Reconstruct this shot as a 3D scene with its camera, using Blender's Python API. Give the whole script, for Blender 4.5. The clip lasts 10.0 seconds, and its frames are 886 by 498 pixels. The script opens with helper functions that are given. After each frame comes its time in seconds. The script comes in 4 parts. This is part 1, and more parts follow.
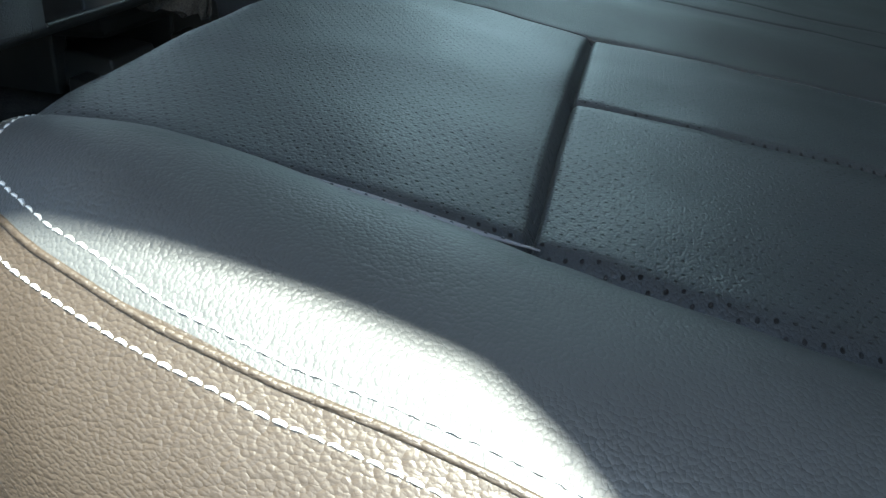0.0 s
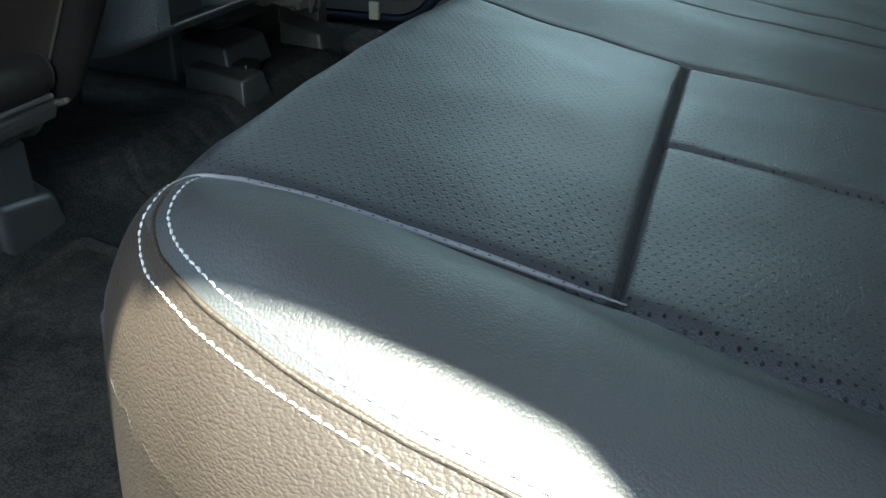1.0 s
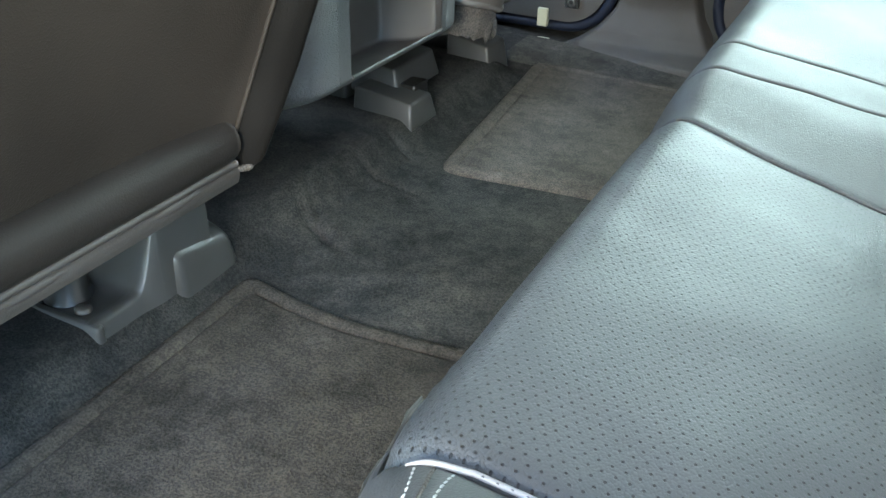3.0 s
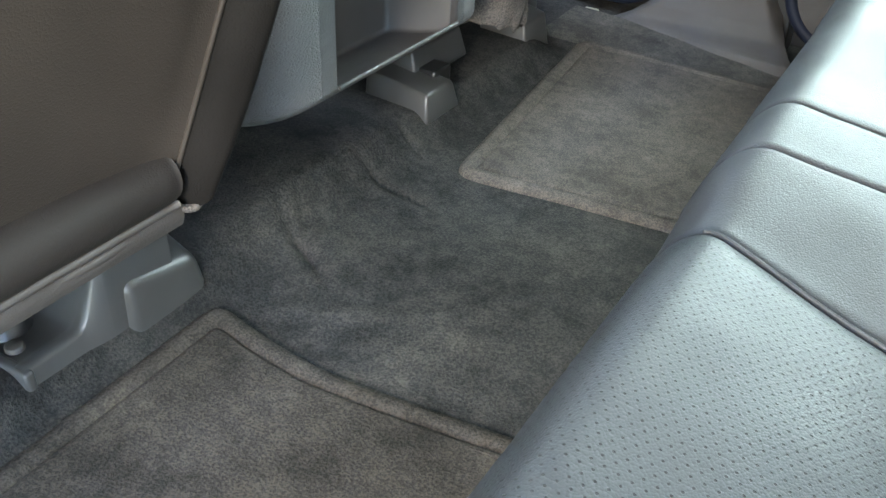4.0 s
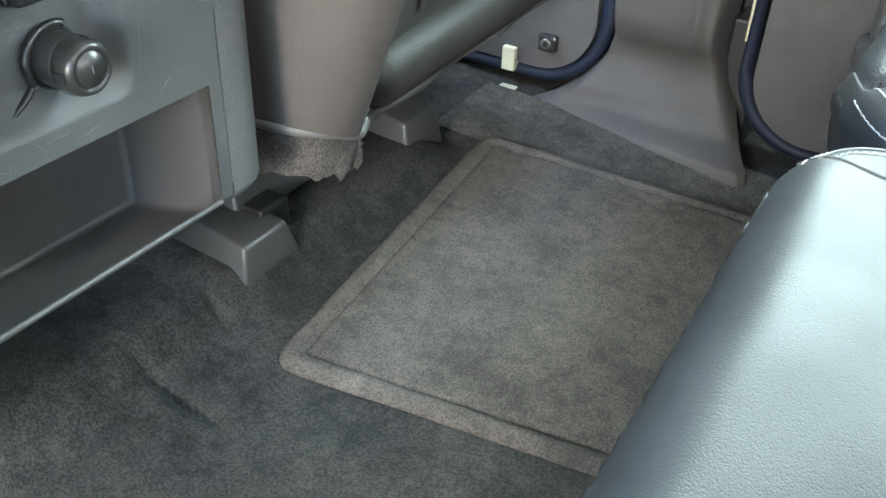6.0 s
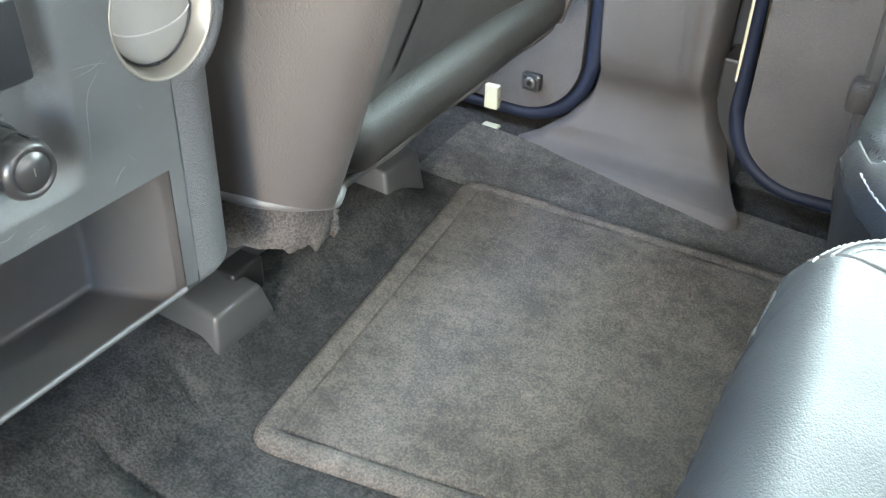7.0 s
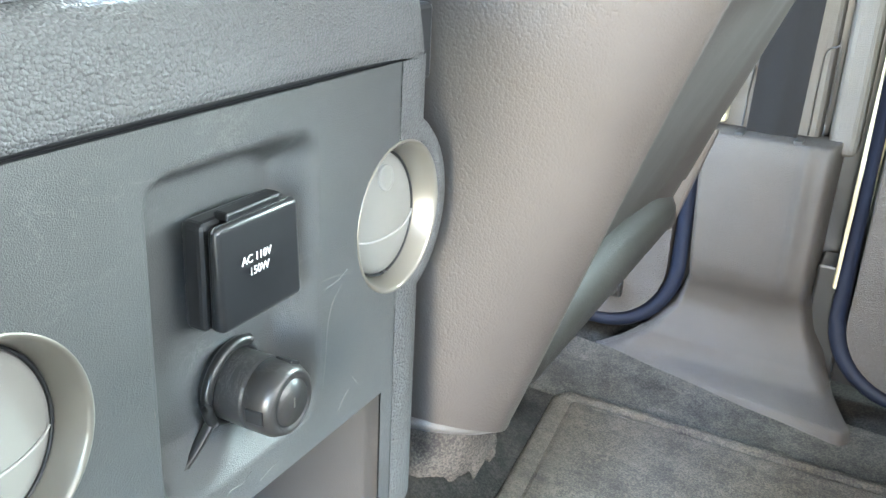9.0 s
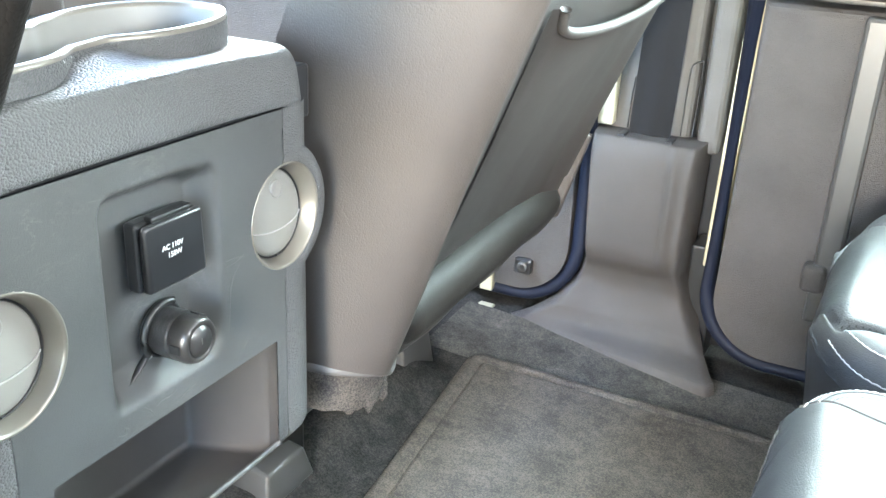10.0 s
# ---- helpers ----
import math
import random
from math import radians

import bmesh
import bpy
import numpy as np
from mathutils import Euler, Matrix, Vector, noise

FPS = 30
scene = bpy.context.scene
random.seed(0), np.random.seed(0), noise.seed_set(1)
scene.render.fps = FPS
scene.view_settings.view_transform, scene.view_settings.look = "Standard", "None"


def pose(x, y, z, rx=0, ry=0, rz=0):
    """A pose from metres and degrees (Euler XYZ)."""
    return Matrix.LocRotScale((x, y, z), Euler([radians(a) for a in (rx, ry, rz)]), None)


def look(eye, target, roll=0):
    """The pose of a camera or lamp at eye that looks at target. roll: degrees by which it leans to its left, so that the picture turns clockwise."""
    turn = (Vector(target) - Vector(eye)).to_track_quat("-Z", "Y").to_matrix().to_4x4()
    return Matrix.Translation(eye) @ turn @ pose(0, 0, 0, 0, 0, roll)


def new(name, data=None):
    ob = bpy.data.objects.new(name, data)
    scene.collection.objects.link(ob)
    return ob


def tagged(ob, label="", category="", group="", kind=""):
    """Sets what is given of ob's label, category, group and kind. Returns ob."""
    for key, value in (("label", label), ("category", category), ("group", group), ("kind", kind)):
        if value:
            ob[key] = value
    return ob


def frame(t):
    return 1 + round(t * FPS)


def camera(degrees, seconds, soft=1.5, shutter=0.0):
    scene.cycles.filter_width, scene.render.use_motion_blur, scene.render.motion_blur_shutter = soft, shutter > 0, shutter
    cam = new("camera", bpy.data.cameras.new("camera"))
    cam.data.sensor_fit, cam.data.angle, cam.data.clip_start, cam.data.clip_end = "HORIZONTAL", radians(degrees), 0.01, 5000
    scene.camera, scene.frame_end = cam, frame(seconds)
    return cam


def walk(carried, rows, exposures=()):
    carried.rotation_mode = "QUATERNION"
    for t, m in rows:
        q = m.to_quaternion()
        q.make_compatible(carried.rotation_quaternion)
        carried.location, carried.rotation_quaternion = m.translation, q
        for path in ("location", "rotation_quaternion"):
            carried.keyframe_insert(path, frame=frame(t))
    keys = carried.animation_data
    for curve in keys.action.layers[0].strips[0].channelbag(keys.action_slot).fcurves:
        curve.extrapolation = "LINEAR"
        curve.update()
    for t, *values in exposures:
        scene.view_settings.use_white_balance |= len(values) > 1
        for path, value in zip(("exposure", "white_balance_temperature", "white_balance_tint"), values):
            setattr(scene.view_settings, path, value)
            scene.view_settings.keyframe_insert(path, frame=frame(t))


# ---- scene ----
cam = camera(51.2, 10.0)
PATH = [
    (0, (0.076, 0.089, 0.419), (-0.278, 1.878, -0.402), 1.5),
    (0.5, (0.071, 0.12, 0.443), (-0.399, 1.876, -0.391), 0.1),
    (1, (0.077, 0.062, 0.463), (-0.457, 1.775, -0.42), 0.7),
    (1.5, (0.097, 0.008, 0.477), (-0.476, 1.7, -0.422), 1.0),
    (2, (0.08, -0.041, 0.518), (-0.587, 1.611, -0.393), 0.9),
    (2.5, (0.046, 0.032, 0.566), (-0.691, 1.641, -0.365), 1.1),
    (3.8, (-0.042, 0.28, 0.542), (-0.87, 1.747, -0.537), 1.5),
    (4, (-0.035, 0.322, 0.58), (-0.871, 1.764, -0.524), 2.2),
    (4.5, (-0.047, 0.432, 0.596), (-0.866, 1.864, -0.534), 2.8),
    (5, (-0.06, 0.547, 0.588), (-0.895, 1.954, -0.563), 2.1),
    (5.5, (-0.058, 0.647, 0.592), (-0.92, 2.059, -0.533), 1.3),
    (6, (-0.078, 0.747, 0.594), (-0.911, 2.178, -0.528), 2.0),
    (6.2, (-0.1, 0.781, 0.575), (-0.913, 2.234, -0.533), 2.2),
    (7.3, (-0.124, 0.809, 0.623), (-0.933, 2.267, -0.482), 1.5),
    (7.5, (-0.144, 0.799, 0.62), (-0.984, 2.323, -0.367), 1.6),
    (8, (-0.222, 0.799, 0.611), (-1.087, 2.399, -0.22), 2.7),
    (8.5, (-0.276, 0.786, 0.594), (-1.142, 2.427, -0.152), 3.0),
    (9, (-0.291, 0.786, 0.587), (-1.132, 2.448, -0.138), 3.0),
    (9.5, (-0.286, 0.787, 0.587), (-1.093, 2.453, -0.172), 3.2),
    (10, (-0.127, 0.654, 0.672), (-0.937, 2.317, -0.089), 2.9),
]
walk(cam, [(t, look(eye, target, roll)) for t, eye, target, roll in PATH],
     exposures=[(0.0, 3.58, 5400, -3), (0.5, 3.6, 5300, -6), (1.0, 3.86, 5520, -4), (1.5, 3.5, 5700, -1), (2.0, 3.8, 5750, -1), (2.5, 5.12, 5950, -3), (4.0, 6.33, 6380, 4), (4.5, 6.58, 6350, 3), (5.0, 6.6, 6350, 3), (6.0, 6.55, 6250, 3), (7.5, 7.28, 6350, 7), (9.0, 7.40, 6200, 4), (9.5, 7.38, 6200, 3), (10.0, 7.30, 6350, 6)])

# ---- world, sun and large lights ----
SUN_FROM = Vector((0.05, -0.2, 0.98))
world = bpy.data.worlds.new("sky")
scene.world = world
world.use_nodes = True
wn = world.node_tree
sky = wn.nodes.new("ShaderNodeTexSky")
sky.sky_type, sky.sun_disc = "NISHITA", False
sky.sun_elevation = math.asin(SUN_FROM.normalized().z)
sky.sun_rotation = math.atan2(SUN_FROM.x, SUN_FROM.y)
wn.links.new(sky.outputs[0], wn.nodes["Background"].inputs[0])
wn.nodes["Background"].inputs[1].default_value = 0.052
sun = new("sun", bpy.data.lights.new("sun", "SUN"))
sun.data.energy, sun.data.angle, sun.data.color = 4.2, radians(0.6), (1.0, 0.87, 0.68)
sun.matrix_basis = look(SUN_FROM, (0, 0, 0))


def window_light(name, eye, target, sx, sy, watts, colour):
    ob = new(name, bpy.data.lights.new(name, "AREA"))
    ob.data.shape, ob.data.size, ob.data.size_y = "RECTANGLE", sx, sy
    ob.data.energy, ob.data.color = watts, colour
    ob.matrix_basis = look(eye, target)
    return ob


# Added lamps stand in for sky light; far, front and rear walls are opaque.
window_light("daylight_through_near_door", (-0.06, -0.52, 0.66), (-0.44, 1.3, 0.38), 0.26, 0.34, 0.88, (1.0, 0.85, 0.70))
window_light("sky_through_far_front_window", (-0.98, 2.05, 0.86), (-0.40, 0.5, 0.60), 0.55, 0.34, 0.50, (0.86, 0.98, 1.0))
window_light("sky_through_far_rear_window", (-0.04, 2.05, 0.86), (-0.05, 0.5, 0.64), 0.42, 0.32, 0.47, (0.80, 0.98, 1.0))
# Added fill from the rear that brightens the console panel and crown.
window_light("sky_through_rear_glass", (1.06, 1.06, 0.945), (-0.45, 1.15, 0.45), 1.5, 0.19, 0.62, (0.97, 0.98, 0.98))
window_light("sky_through_windscreen", (-1.35, 1.06, 0.94), (-0.1, 1.06, 0.55), 1.2, 0.16, 0.32, (0.88, 1.0, 1.0))


# ---- materials ----
def material(name, base, rough=0.5, metal=0.0, spec=0.5):
    m = bpy.data.materials.new(name)
    m.use_nodes = True
    b = m.node_tree.nodes["Principled BSDF"]
    b.inputs["Base Color"].default_value = (*base, 1)
    b.inputs["Roughness"].default_value = rough
    b.inputs["Metallic"].default_value = metal
    b.inputs["Specular IOR Level"].default_value = spec
    return m


def node(m, kind, **inputs):
    n = m.node_tree.nodes.new(kind)
    for k, v in inputs.items():
        n.inputs[k.replace("_", " ")].default_value = v
    return n


def link(m, a, b):
    m.node_tree.links.new(a, b)


def coords(m, scale=(1, 1, 1)):
    tc = m.node_tree.nodes.new("ShaderNodeTexCoord")
    mp = node(m, "ShaderNodeMapping", Scale=scale)
    link(m, tc.outputs["Object"], mp.inputs["Vector"])
    return mp.outputs["Vector"]


def ramp(m, fac, stops):
    r = m.node_tree.nodes.new("ShaderNodeValToRGB")
    r.color_ramp.interpolation = "EASE" if len(stops) == 3 else "LINEAR"
    el = r.color_ramp.elements
    while len(el) < len(stops):
        el.new(0.5)
    for e, (p, c) in zip(el, stops):
        e.position, e.color = p, (*c, 1)
    link(m, fac, r.inputs["Fac"])
    return r.outputs["Color"]


def bump(m, height, strength, distance, before=None):
    b = node(m, "ShaderNodeBump", Strength=strength, Distance=distance)
    link(m, height, b.inputs["Height"])
    if before is not None:
        link(m, before, b.inputs["Normal"])
    return b.outputs["Normal"]


def bsdf(m):
    return m.node_tree.nodes["Principled BSDF"]


def maths(m, op, a, b=None, c=None):
    n = m.node_tree.nodes.new("ShaderNodeMath")
    n.operation = op
    for i, v in enumerate((a, b, c)):
        if v is None:
            continue
        if isinstance(v, (int, float)):
            n.inputs[i].default_value = v
        else:
            link(m, v, n.inputs[i])
    return n.outputs[0]


def vary(m, dark, light, scale, detail=4.0):
    """Large soft stains between two colours; returns the noise."""
    n = node(m, "ShaderNodeTexNoise", Scale=scale, Detail=detail)
    link(m, coords(m), n.inputs["Vector"])
    link(m, ramp(m, n.outputs["Fac"], [(0.3, dark), (0.7, light)]), bsdf(m).inputs["Base Color"])
    return n.outputs["Fac"]


def leather(name, dark, light, rough, grain, relief, holes=0.0, deep=0.0006, stretch=(1, 1, 1), wrinkled=0.0):
    m = material(name, dark, rough)
    fac = vary(m, dark, light, 9.0)
    v = coords(m)
    big = node(m, "ShaderNodeTexNoise", Scale=18.0, Detail=3.0)
    link(m, v, big.inputs["Vector"])
    vo = node(m, "ShaderNodeTexVoronoi", Scale=grain)
    vo.feature = "F1"
    wob = node(m, "ShaderNodeTexNoise", Scale=grain * 0.6, Detail=2.0)
    link(m, v, wob.inputs["Vector"])
    mix = m.node_tree.nodes.new("ShaderNodeVectorMath")
    mix.operation = "MULTIPLY_ADD"
    link(m, wob.outputs["Color"], mix.inputs[0])
    mix.inputs[1].default_value = ((0.9 if wrinkled else 0.35) / grain,) * 3
    link(m, v, mix.inputs[2])
    sc = node(m, "ShaderNodeMapping", Scale=stretch)
    link(m, mix.outputs[0], sc.inputs["Vector"])
    link(m, sc.outputs["Vector"], vo.inputs["Vector"])
    h = maths(m, "MULTIPLY_ADD", maths(m, "MULTIPLY", vo.outputs["Distance"], vo.outputs["Distance"]), -1.8, 1.0)
    if wrinkled:
        cr = node(m, "ShaderNodeTexNoise", Scale=grain * 0.8, Detail=2.5, Roughness=0.55, Distortion=0.7)
        link(m, sc.outputs["Vector"], cr.inputs["Vector"])
        h = maths(m, "MULTIPLY_ADD", cr.outputs["Fac"], wrinkled * 2.0, maths(m, "MULTIPLY", h, 1.0 - wrinkled))
    n1 = bump(m, big.outputs["Fac"], 0.12, 0.004)
    n2 = bump(m, h, relief, deep, n1)
    r = maths(m, "MULTIPLY_ADD", fac, 0.22, rough - 0.11)
    if holes:
        sep = m.node_tree.nodes.new("ShaderNodeSeparateXYZ")
        link(m, v, sep.inputs[0])
        px, py = holes, holes * 0.8
        row = maths(m, "DIVIDE", sep.outputs["Y"], py)
        odd = maths(m, "MULTIPLY", maths(m, "MODULO", maths(m, "FLOOR", row), 2.0), 0.5)
        fx = maths(m, "SUBTRACT", maths(m, "FRACT", maths(m, "ADD", maths(m, "DIVIDE", sep.outputs["X"], px), odd)), 0.5)
        fy = maths(m, "MULTIPLY", maths(m, "SUBTRACT", maths(m, "FRACT", row), 0.5), 0.8)
        d = maths(m, "SQRT", maths(m, "ADD", maths(m, "MULTIPLY", fx, fx), maths(m, "MULTIPLY", fy, fy)))
        hole = ramp(m, d, [(0.100, (0, 0, 0)), (0.145, (1, 1, 1))])
        n2 = bump(m, hole, 1.0, 0.0011, n2)
        mul = m.node_tree.nodes.new("ShaderNodeMix")
        mul.data_type, mul.blend_type = "RGBA", "MULTIPLY"
        mul.inputs["Factor"].default_value = 0.95
        link(m, bsdf(m).inputs["Base Color"].links[0].from_socket, mul.inputs["A"])
        link(m, hole, mul.inputs["B"])
        link(m, mul.outputs["Result"], bsdf(m).inputs["Base Color"])
    link(m, r, bsdf(m).inputs["Roughness"])
    link(m, n2, bsdf(m).inputs["Normal"])
    return m


def plastic(name, dark, light, rough, grain=0.0, relief=0.3, scuffs=0.0):
    m = material(name, dark, rough)
    fac = vary(m, dark, light, 14.0)
    sc = node(m, "ShaderNodeTexNoise", Scale=60.0, Detail=6.0)
    link(m, coords(m, (1, 1, 5)), sc.inputs["Vector"])
    link(m, maths(m, "MULTIPLY_ADD", sc.outputs["Fac"], 0.10, rough - 0.05), bsdf(m).inputs["Roughness"])
    nrm = bump(m, sc.outputs["Fac"], 0.02, 0.001)
    if grain:
        vo = node(m, "ShaderNodeTexVoronoi", Scale=grain)
        vo.feature = "SMOOTH_F1"
        link(m, coords(m), vo.inputs["Vector"])
        nrm = bump(m, vo.outputs["Distance"], relief, 0.0009, nrm)
    if scuffs:
        warp = node(m, "ShaderNodeTexNoise", Scale=26.0, Detail=9.0, Roughness=0.75, Distortion=1.2)
        where = node(m, "ShaderNodeTexNoise", Scale=11.0, Detail=2.0)
        link(m, coords(m, (1, 0.5, 1)), warp.inputs["Vector"])
        link(m, coords(m), where.inputs["Vector"])
        thin = ramp(m, maths(m, "ABSOLUTE", maths(m, "SUBTRACT", warp.outputs["Fac"], 0.5)), [(0.0, (1, 1, 1)), (0.010, (0, 0, 0))])
        here = ramp(m, where.outputs["Fac"], [(0.56, (0, 0, 0)), (0.70, (1, 1, 1))])
        mul = m.node_tree.nodes.new("ShaderNodeMix")
        mul.data_type = "RGBA"
        link(m, maths(m, "MULTIPLY", maths(m, "MULTIPLY", thin, here), scuffs), mul.inputs["Factor"])
        link(m, bsdf(m).inputs["Base Color"].links[0].from_socket, mul.inputs["A"])
        mul.inputs["B"].default_value = (0.30, 0.29, 0.28, 1)
        link(m, mul.outputs["Result"], bsdf(m).inputs["Base Color"])
    link(m, nrm, bsdf(m).inputs["Normal"])
    return m


def carpet_material(name, dark, light, dust, speck=0.06, fine_scale=330.0, seed=0.0):
    m = material(name, dark, 0.95, spec=0.05)
    v = coords(m)
    a = node(m, "ShaderNodeTexNoise", Scale=9.0, Detail=6.0, Roughness=0.7)
    a.noise_dimensions = "4D"
    a.inputs["W"].default_value = seed
    f = node(m, "ShaderNodeTexNoise", Scale=fine_scale, Detail=3.0, Roughness=0.75)
    p = node(m, "ShaderNodeTexNoise", Scale=55.0, Detail=4.0, Roughness=0.7)
    for n in (a, f, p):
        link(m, v, n.inputs["Vector"])
    base = ramp(m, a.outputs["Fac"], [(0.38, dark), (0.52, light), (0.68, dust)])
    fine = ramp(m, maths(m, "MULTIPLY_ADD", f.outputs["Fac"], 0.72, maths(m, "MULTIPLY", p.outputs["Fac"], 0.28)), [(0.43, (speck, speck, speck * 1.05)), (0.50, (0.5 + speck * 0.5,) * 3), (0.58, (1.08, 1.05, 1.0))])
    mul = m.node_tree.nodes.new("ShaderNodeMix")
    mul.data_type, mul.blend_type = "RGBA", "MULTIPLY"
    mul.inputs["Factor"].default_value = 1.0
    link(m, base, mul.inputs["A"])
    link(m, fine, mul.inputs["B"])
    link(m, mul.outputs["Result"], bsdf(m).inputs["Base Color"])
    n1 = bump(m, p.outputs["Fac"], 0.5, 0.004)
    link(m, bump(m, f.outputs["Fac"], 0.8, 0.003, n1), bsdf(m).inputs["Normal"])
    return m


LEATHER = leather("black_leather", (0.0345, 0.0362, 0.0370), (0.0445, 0.0462, 0.0470), 0.54, 980.0, 0.40, deep=0.00038, stretch=(1, 0.8, 1), wrinkled=0.25)
# Black leather too; its brown puts the sun's warm light into the colour.
LEATHER_SIDE = leather("sun_tinted_coarse_leather", (0.0250, 0.0182, 0.0125), (0.0315, 0.0232, 0.0160), 0.50, 860.0, 0.48, deep=0.0005, stretch=(0.65, 0.65, 1.3), wrinkled=0.4)
PERFORATED = leather("black_perforated_leather", (0.0315, 0.0355, 0.0382), (0.0415, 0.0445, 0.0472), 0.49, 860.0, 0.46, holes=0.0054, deep=0.00045, stretch=(1, 0.8, 1), wrinkled=0.25)
VINYL = leather("dark_grey_vinyl", (0.046, 0.0405, 0.0378), (0.059, 0.0522, 0.0485), 0.50, 700.0, 0.30, deep=0.0005, stretch=(1, 1.1, 0.8), wrinkled=0.3)
HEM = leather("grey_hem_vinyl", (0.038, 0.0355, 0.0335), (0.060, 0.0555, 0.0520), 0.5, 700.0, 0.2)
VINYL_DARK = leather("black_vinyl", (0.020, 0.0195, 0.019), (0.029, 0.028, 0.027), 0.54, 520.0, 0.2)
CUFF = leather("pale_grey_hem_vinyl", (0.074, 0.0715, 0.0690), (0.105, 0.1010, 0.0975), 0.5, 700.0, 0.2)
# Darker copy of VINYL: the panel's and pocket's shade is in the colour.
VINYL_SHADED = leather("shaded_grey_vinyl", (0.033, 0.0288, 0.0268), (0.043, 0.0378, 0.0352), 0.52, 620.0, 0.30, wrinkled=0.5)
VINYL_BLACK = leather("smooth_black_vinyl", (0.006, 0.0056, 0.0052), (0.010, 0.0092, 0.0085), 0.42, 620.0, 0.2)
# Black vinyl whose brown cast imitates warm light from the near door.
VINYL_WARM = leather("warm_lit_black_vinyl", (0.0225, 0.0192, 0.0164), (0.0325, 0.0276, 0.0234), 0.46, 620.0, 0.3, wrinkled=0.4)
ROLL = leather("matt_black_vinyl", (0.0150, 0.0135, 0.0122), (0.0215, 0.0192, 0.0175), 0.55, 620.0, 0.3, wrinkled=0.5)
for soft in (ROLL, VINYL_WARM, VINYL_BLACK):
    bsdf(soft).inputs["Specular IOR Level"].default_value = 0.06 if soft is VINYL_BLACK else 0.22
PANEL = plastic("charcoal_panel_plastic", (0.053, 0.0560, 0.0580), (0.070, 0.0730, 0.0748), 0.44, 2400.0, 0.4, scuffs=0.3)
GRAINED = leather("charcoal_grained_plastic", (0.073, 0.075, 0.078), (0.092, 0.094, 0.097), 0.48, 740.0, 0.9, deep=0.0008, stretch=(1, 0.75, 1), wrinkled=0.3)
BLACK = plastic("black_smooth_plastic", (0.014, 0.015, 0.017), (0.020, 0.021, 0.023), 0.30, relief=0.0)
BRACKET = plastic("dark_bracket_plastic", (0.040, 0.0405, 0.0400), (0.054, 0.0540, 0.0530), 0.36, 900.0, 0.1)
BIN = plastic("dark_bin_plastic", (0.036, 0.035, 0.035), (0.050, 0.048, 0.047), 0.40, 1200.0, 0.1, scuffs=0.15)
TRIM = plastic("grey_trim_plastic", (0.040, 0.0358, 0.0335), (0.052, 0.0465, 0.0435), 0.5, 1300.0, 1.0)
TRIM_MID = plastic("mid_grey_trim_plastic", (0.066, 0.0635, 0.0605), (0.082, 0.0790, 0.0755), 0.5, 1300.0, 0.8)
DOORPLASTIC = plastic("brown_grey_door_plastic", (0.037, 0.034, 0.033), (0.052, 0.048, 0.046), 0.6, 800.0, 1.2)
LIGHTPLASTIC = plastic("light_grey_vent_plastic", (0.175, 0.170, 0.160), (0.205, 0.200, 0.190), 0.45)
SATIN = material("satin_silver_trim", (0.22, 0.205, 0.18), 0.36, 0.5)
CREAM = material("cream_body_paint", (0.45, 0.43, 0.31), 0.35)
SOFTBLACK = plastic("soft_black_rubber", (0.010, 0.0105, 0.011), (0.016, 0.0165, 0.017), 0.36)
CAPRUBBER = plastic("worn_cap_rubber", (0.019, 0.019, 0.0195), (0.034, 0.033, 0.033), 0.34, scuffs=0.5)
RUBBER = material("blue_black_rubber_seal", (0.0065, 0.0095, 0.021), 0.62, spec=0.25)
STITCH = material("pale_grey_thread", (0.42, 0.42, 0.41), 0.85)
WELT = leather("worn_leather_welt", (0.17, 0.17, 0.175), (0.25, 0.245, 0.24), 0.5, 900.0, 0.15)
CARPET = carpet_material("charcoal_carpet", (0.030, 0.0302, 0.0302), (0.050, 0.0493, 0.0475), (0.078, 0.0743, 0.0690), 0.50, 360.0, seed=1.7)
MAT = carpet_material("brown_grey_mat_carpet", (0.078, 0.0712, 0.0640), (0.110, 0.0998, 0.0890), (0.144, 0.1300, 0.1145), 0.56, 420.0)
MAT_DARK = carpet_material("dark_mat_carpet", (0.039, 0.0354, 0.0318), (0.062, 0.0560, 0.0495), (0.090, 0.0805, 0.0700), 0.50, 380.0)
FELT = carpet_material("grey_felt_backing", (0.076, 0.0705, 0.0660), (0.106, 0.0980, 0.0915), (0.140, 0.1290, 0.1210), 0.45, 500.0)
# Lit copy of the carpet: light near the sill is put into the colour.
THRESHOLD = carpet_material("lit_threshold_carpet", (0.068, 0.0650, 0.0590), (0.095, 0.0905, 0.0820), (0.125, 0.1185, 0.1070), 0.50, 420.0)
WEBBING = material("charcoal_belt_webbing", (0.010, 0.010, 0.011), 0.9, spec=0.15)
WHITE = material("white_print", (0.85, 0.85, 0.83), 0.6)
SCRATCH = material("pale_scratch", (0.15, 0.15, 0.148), 0.8)
STEEL = material("dull_steel", (0.45, 0.45, 0.44), 0.35, 0.9)
HEADLINER = material("grey_headliner", (0.34, 0.33, 0.32), 0.9)
GLASS = material("window_glass", (0.9, 0.95, 0.93), 0.02)
bsdf(GLASS).inputs["Transmission Weight"].default_value = 1.0
wv = node(WEBBING, "ShaderNodeTexWave", Scale=260.0)
link(WEBBING, coords(WEBBING), wv.inputs["Vector"])
link(WEBBING, bump(WEBBING, wv.outputs["Fac"], 0.4, 0.0006), bsdf(WEBBING).inputs["Normal"])


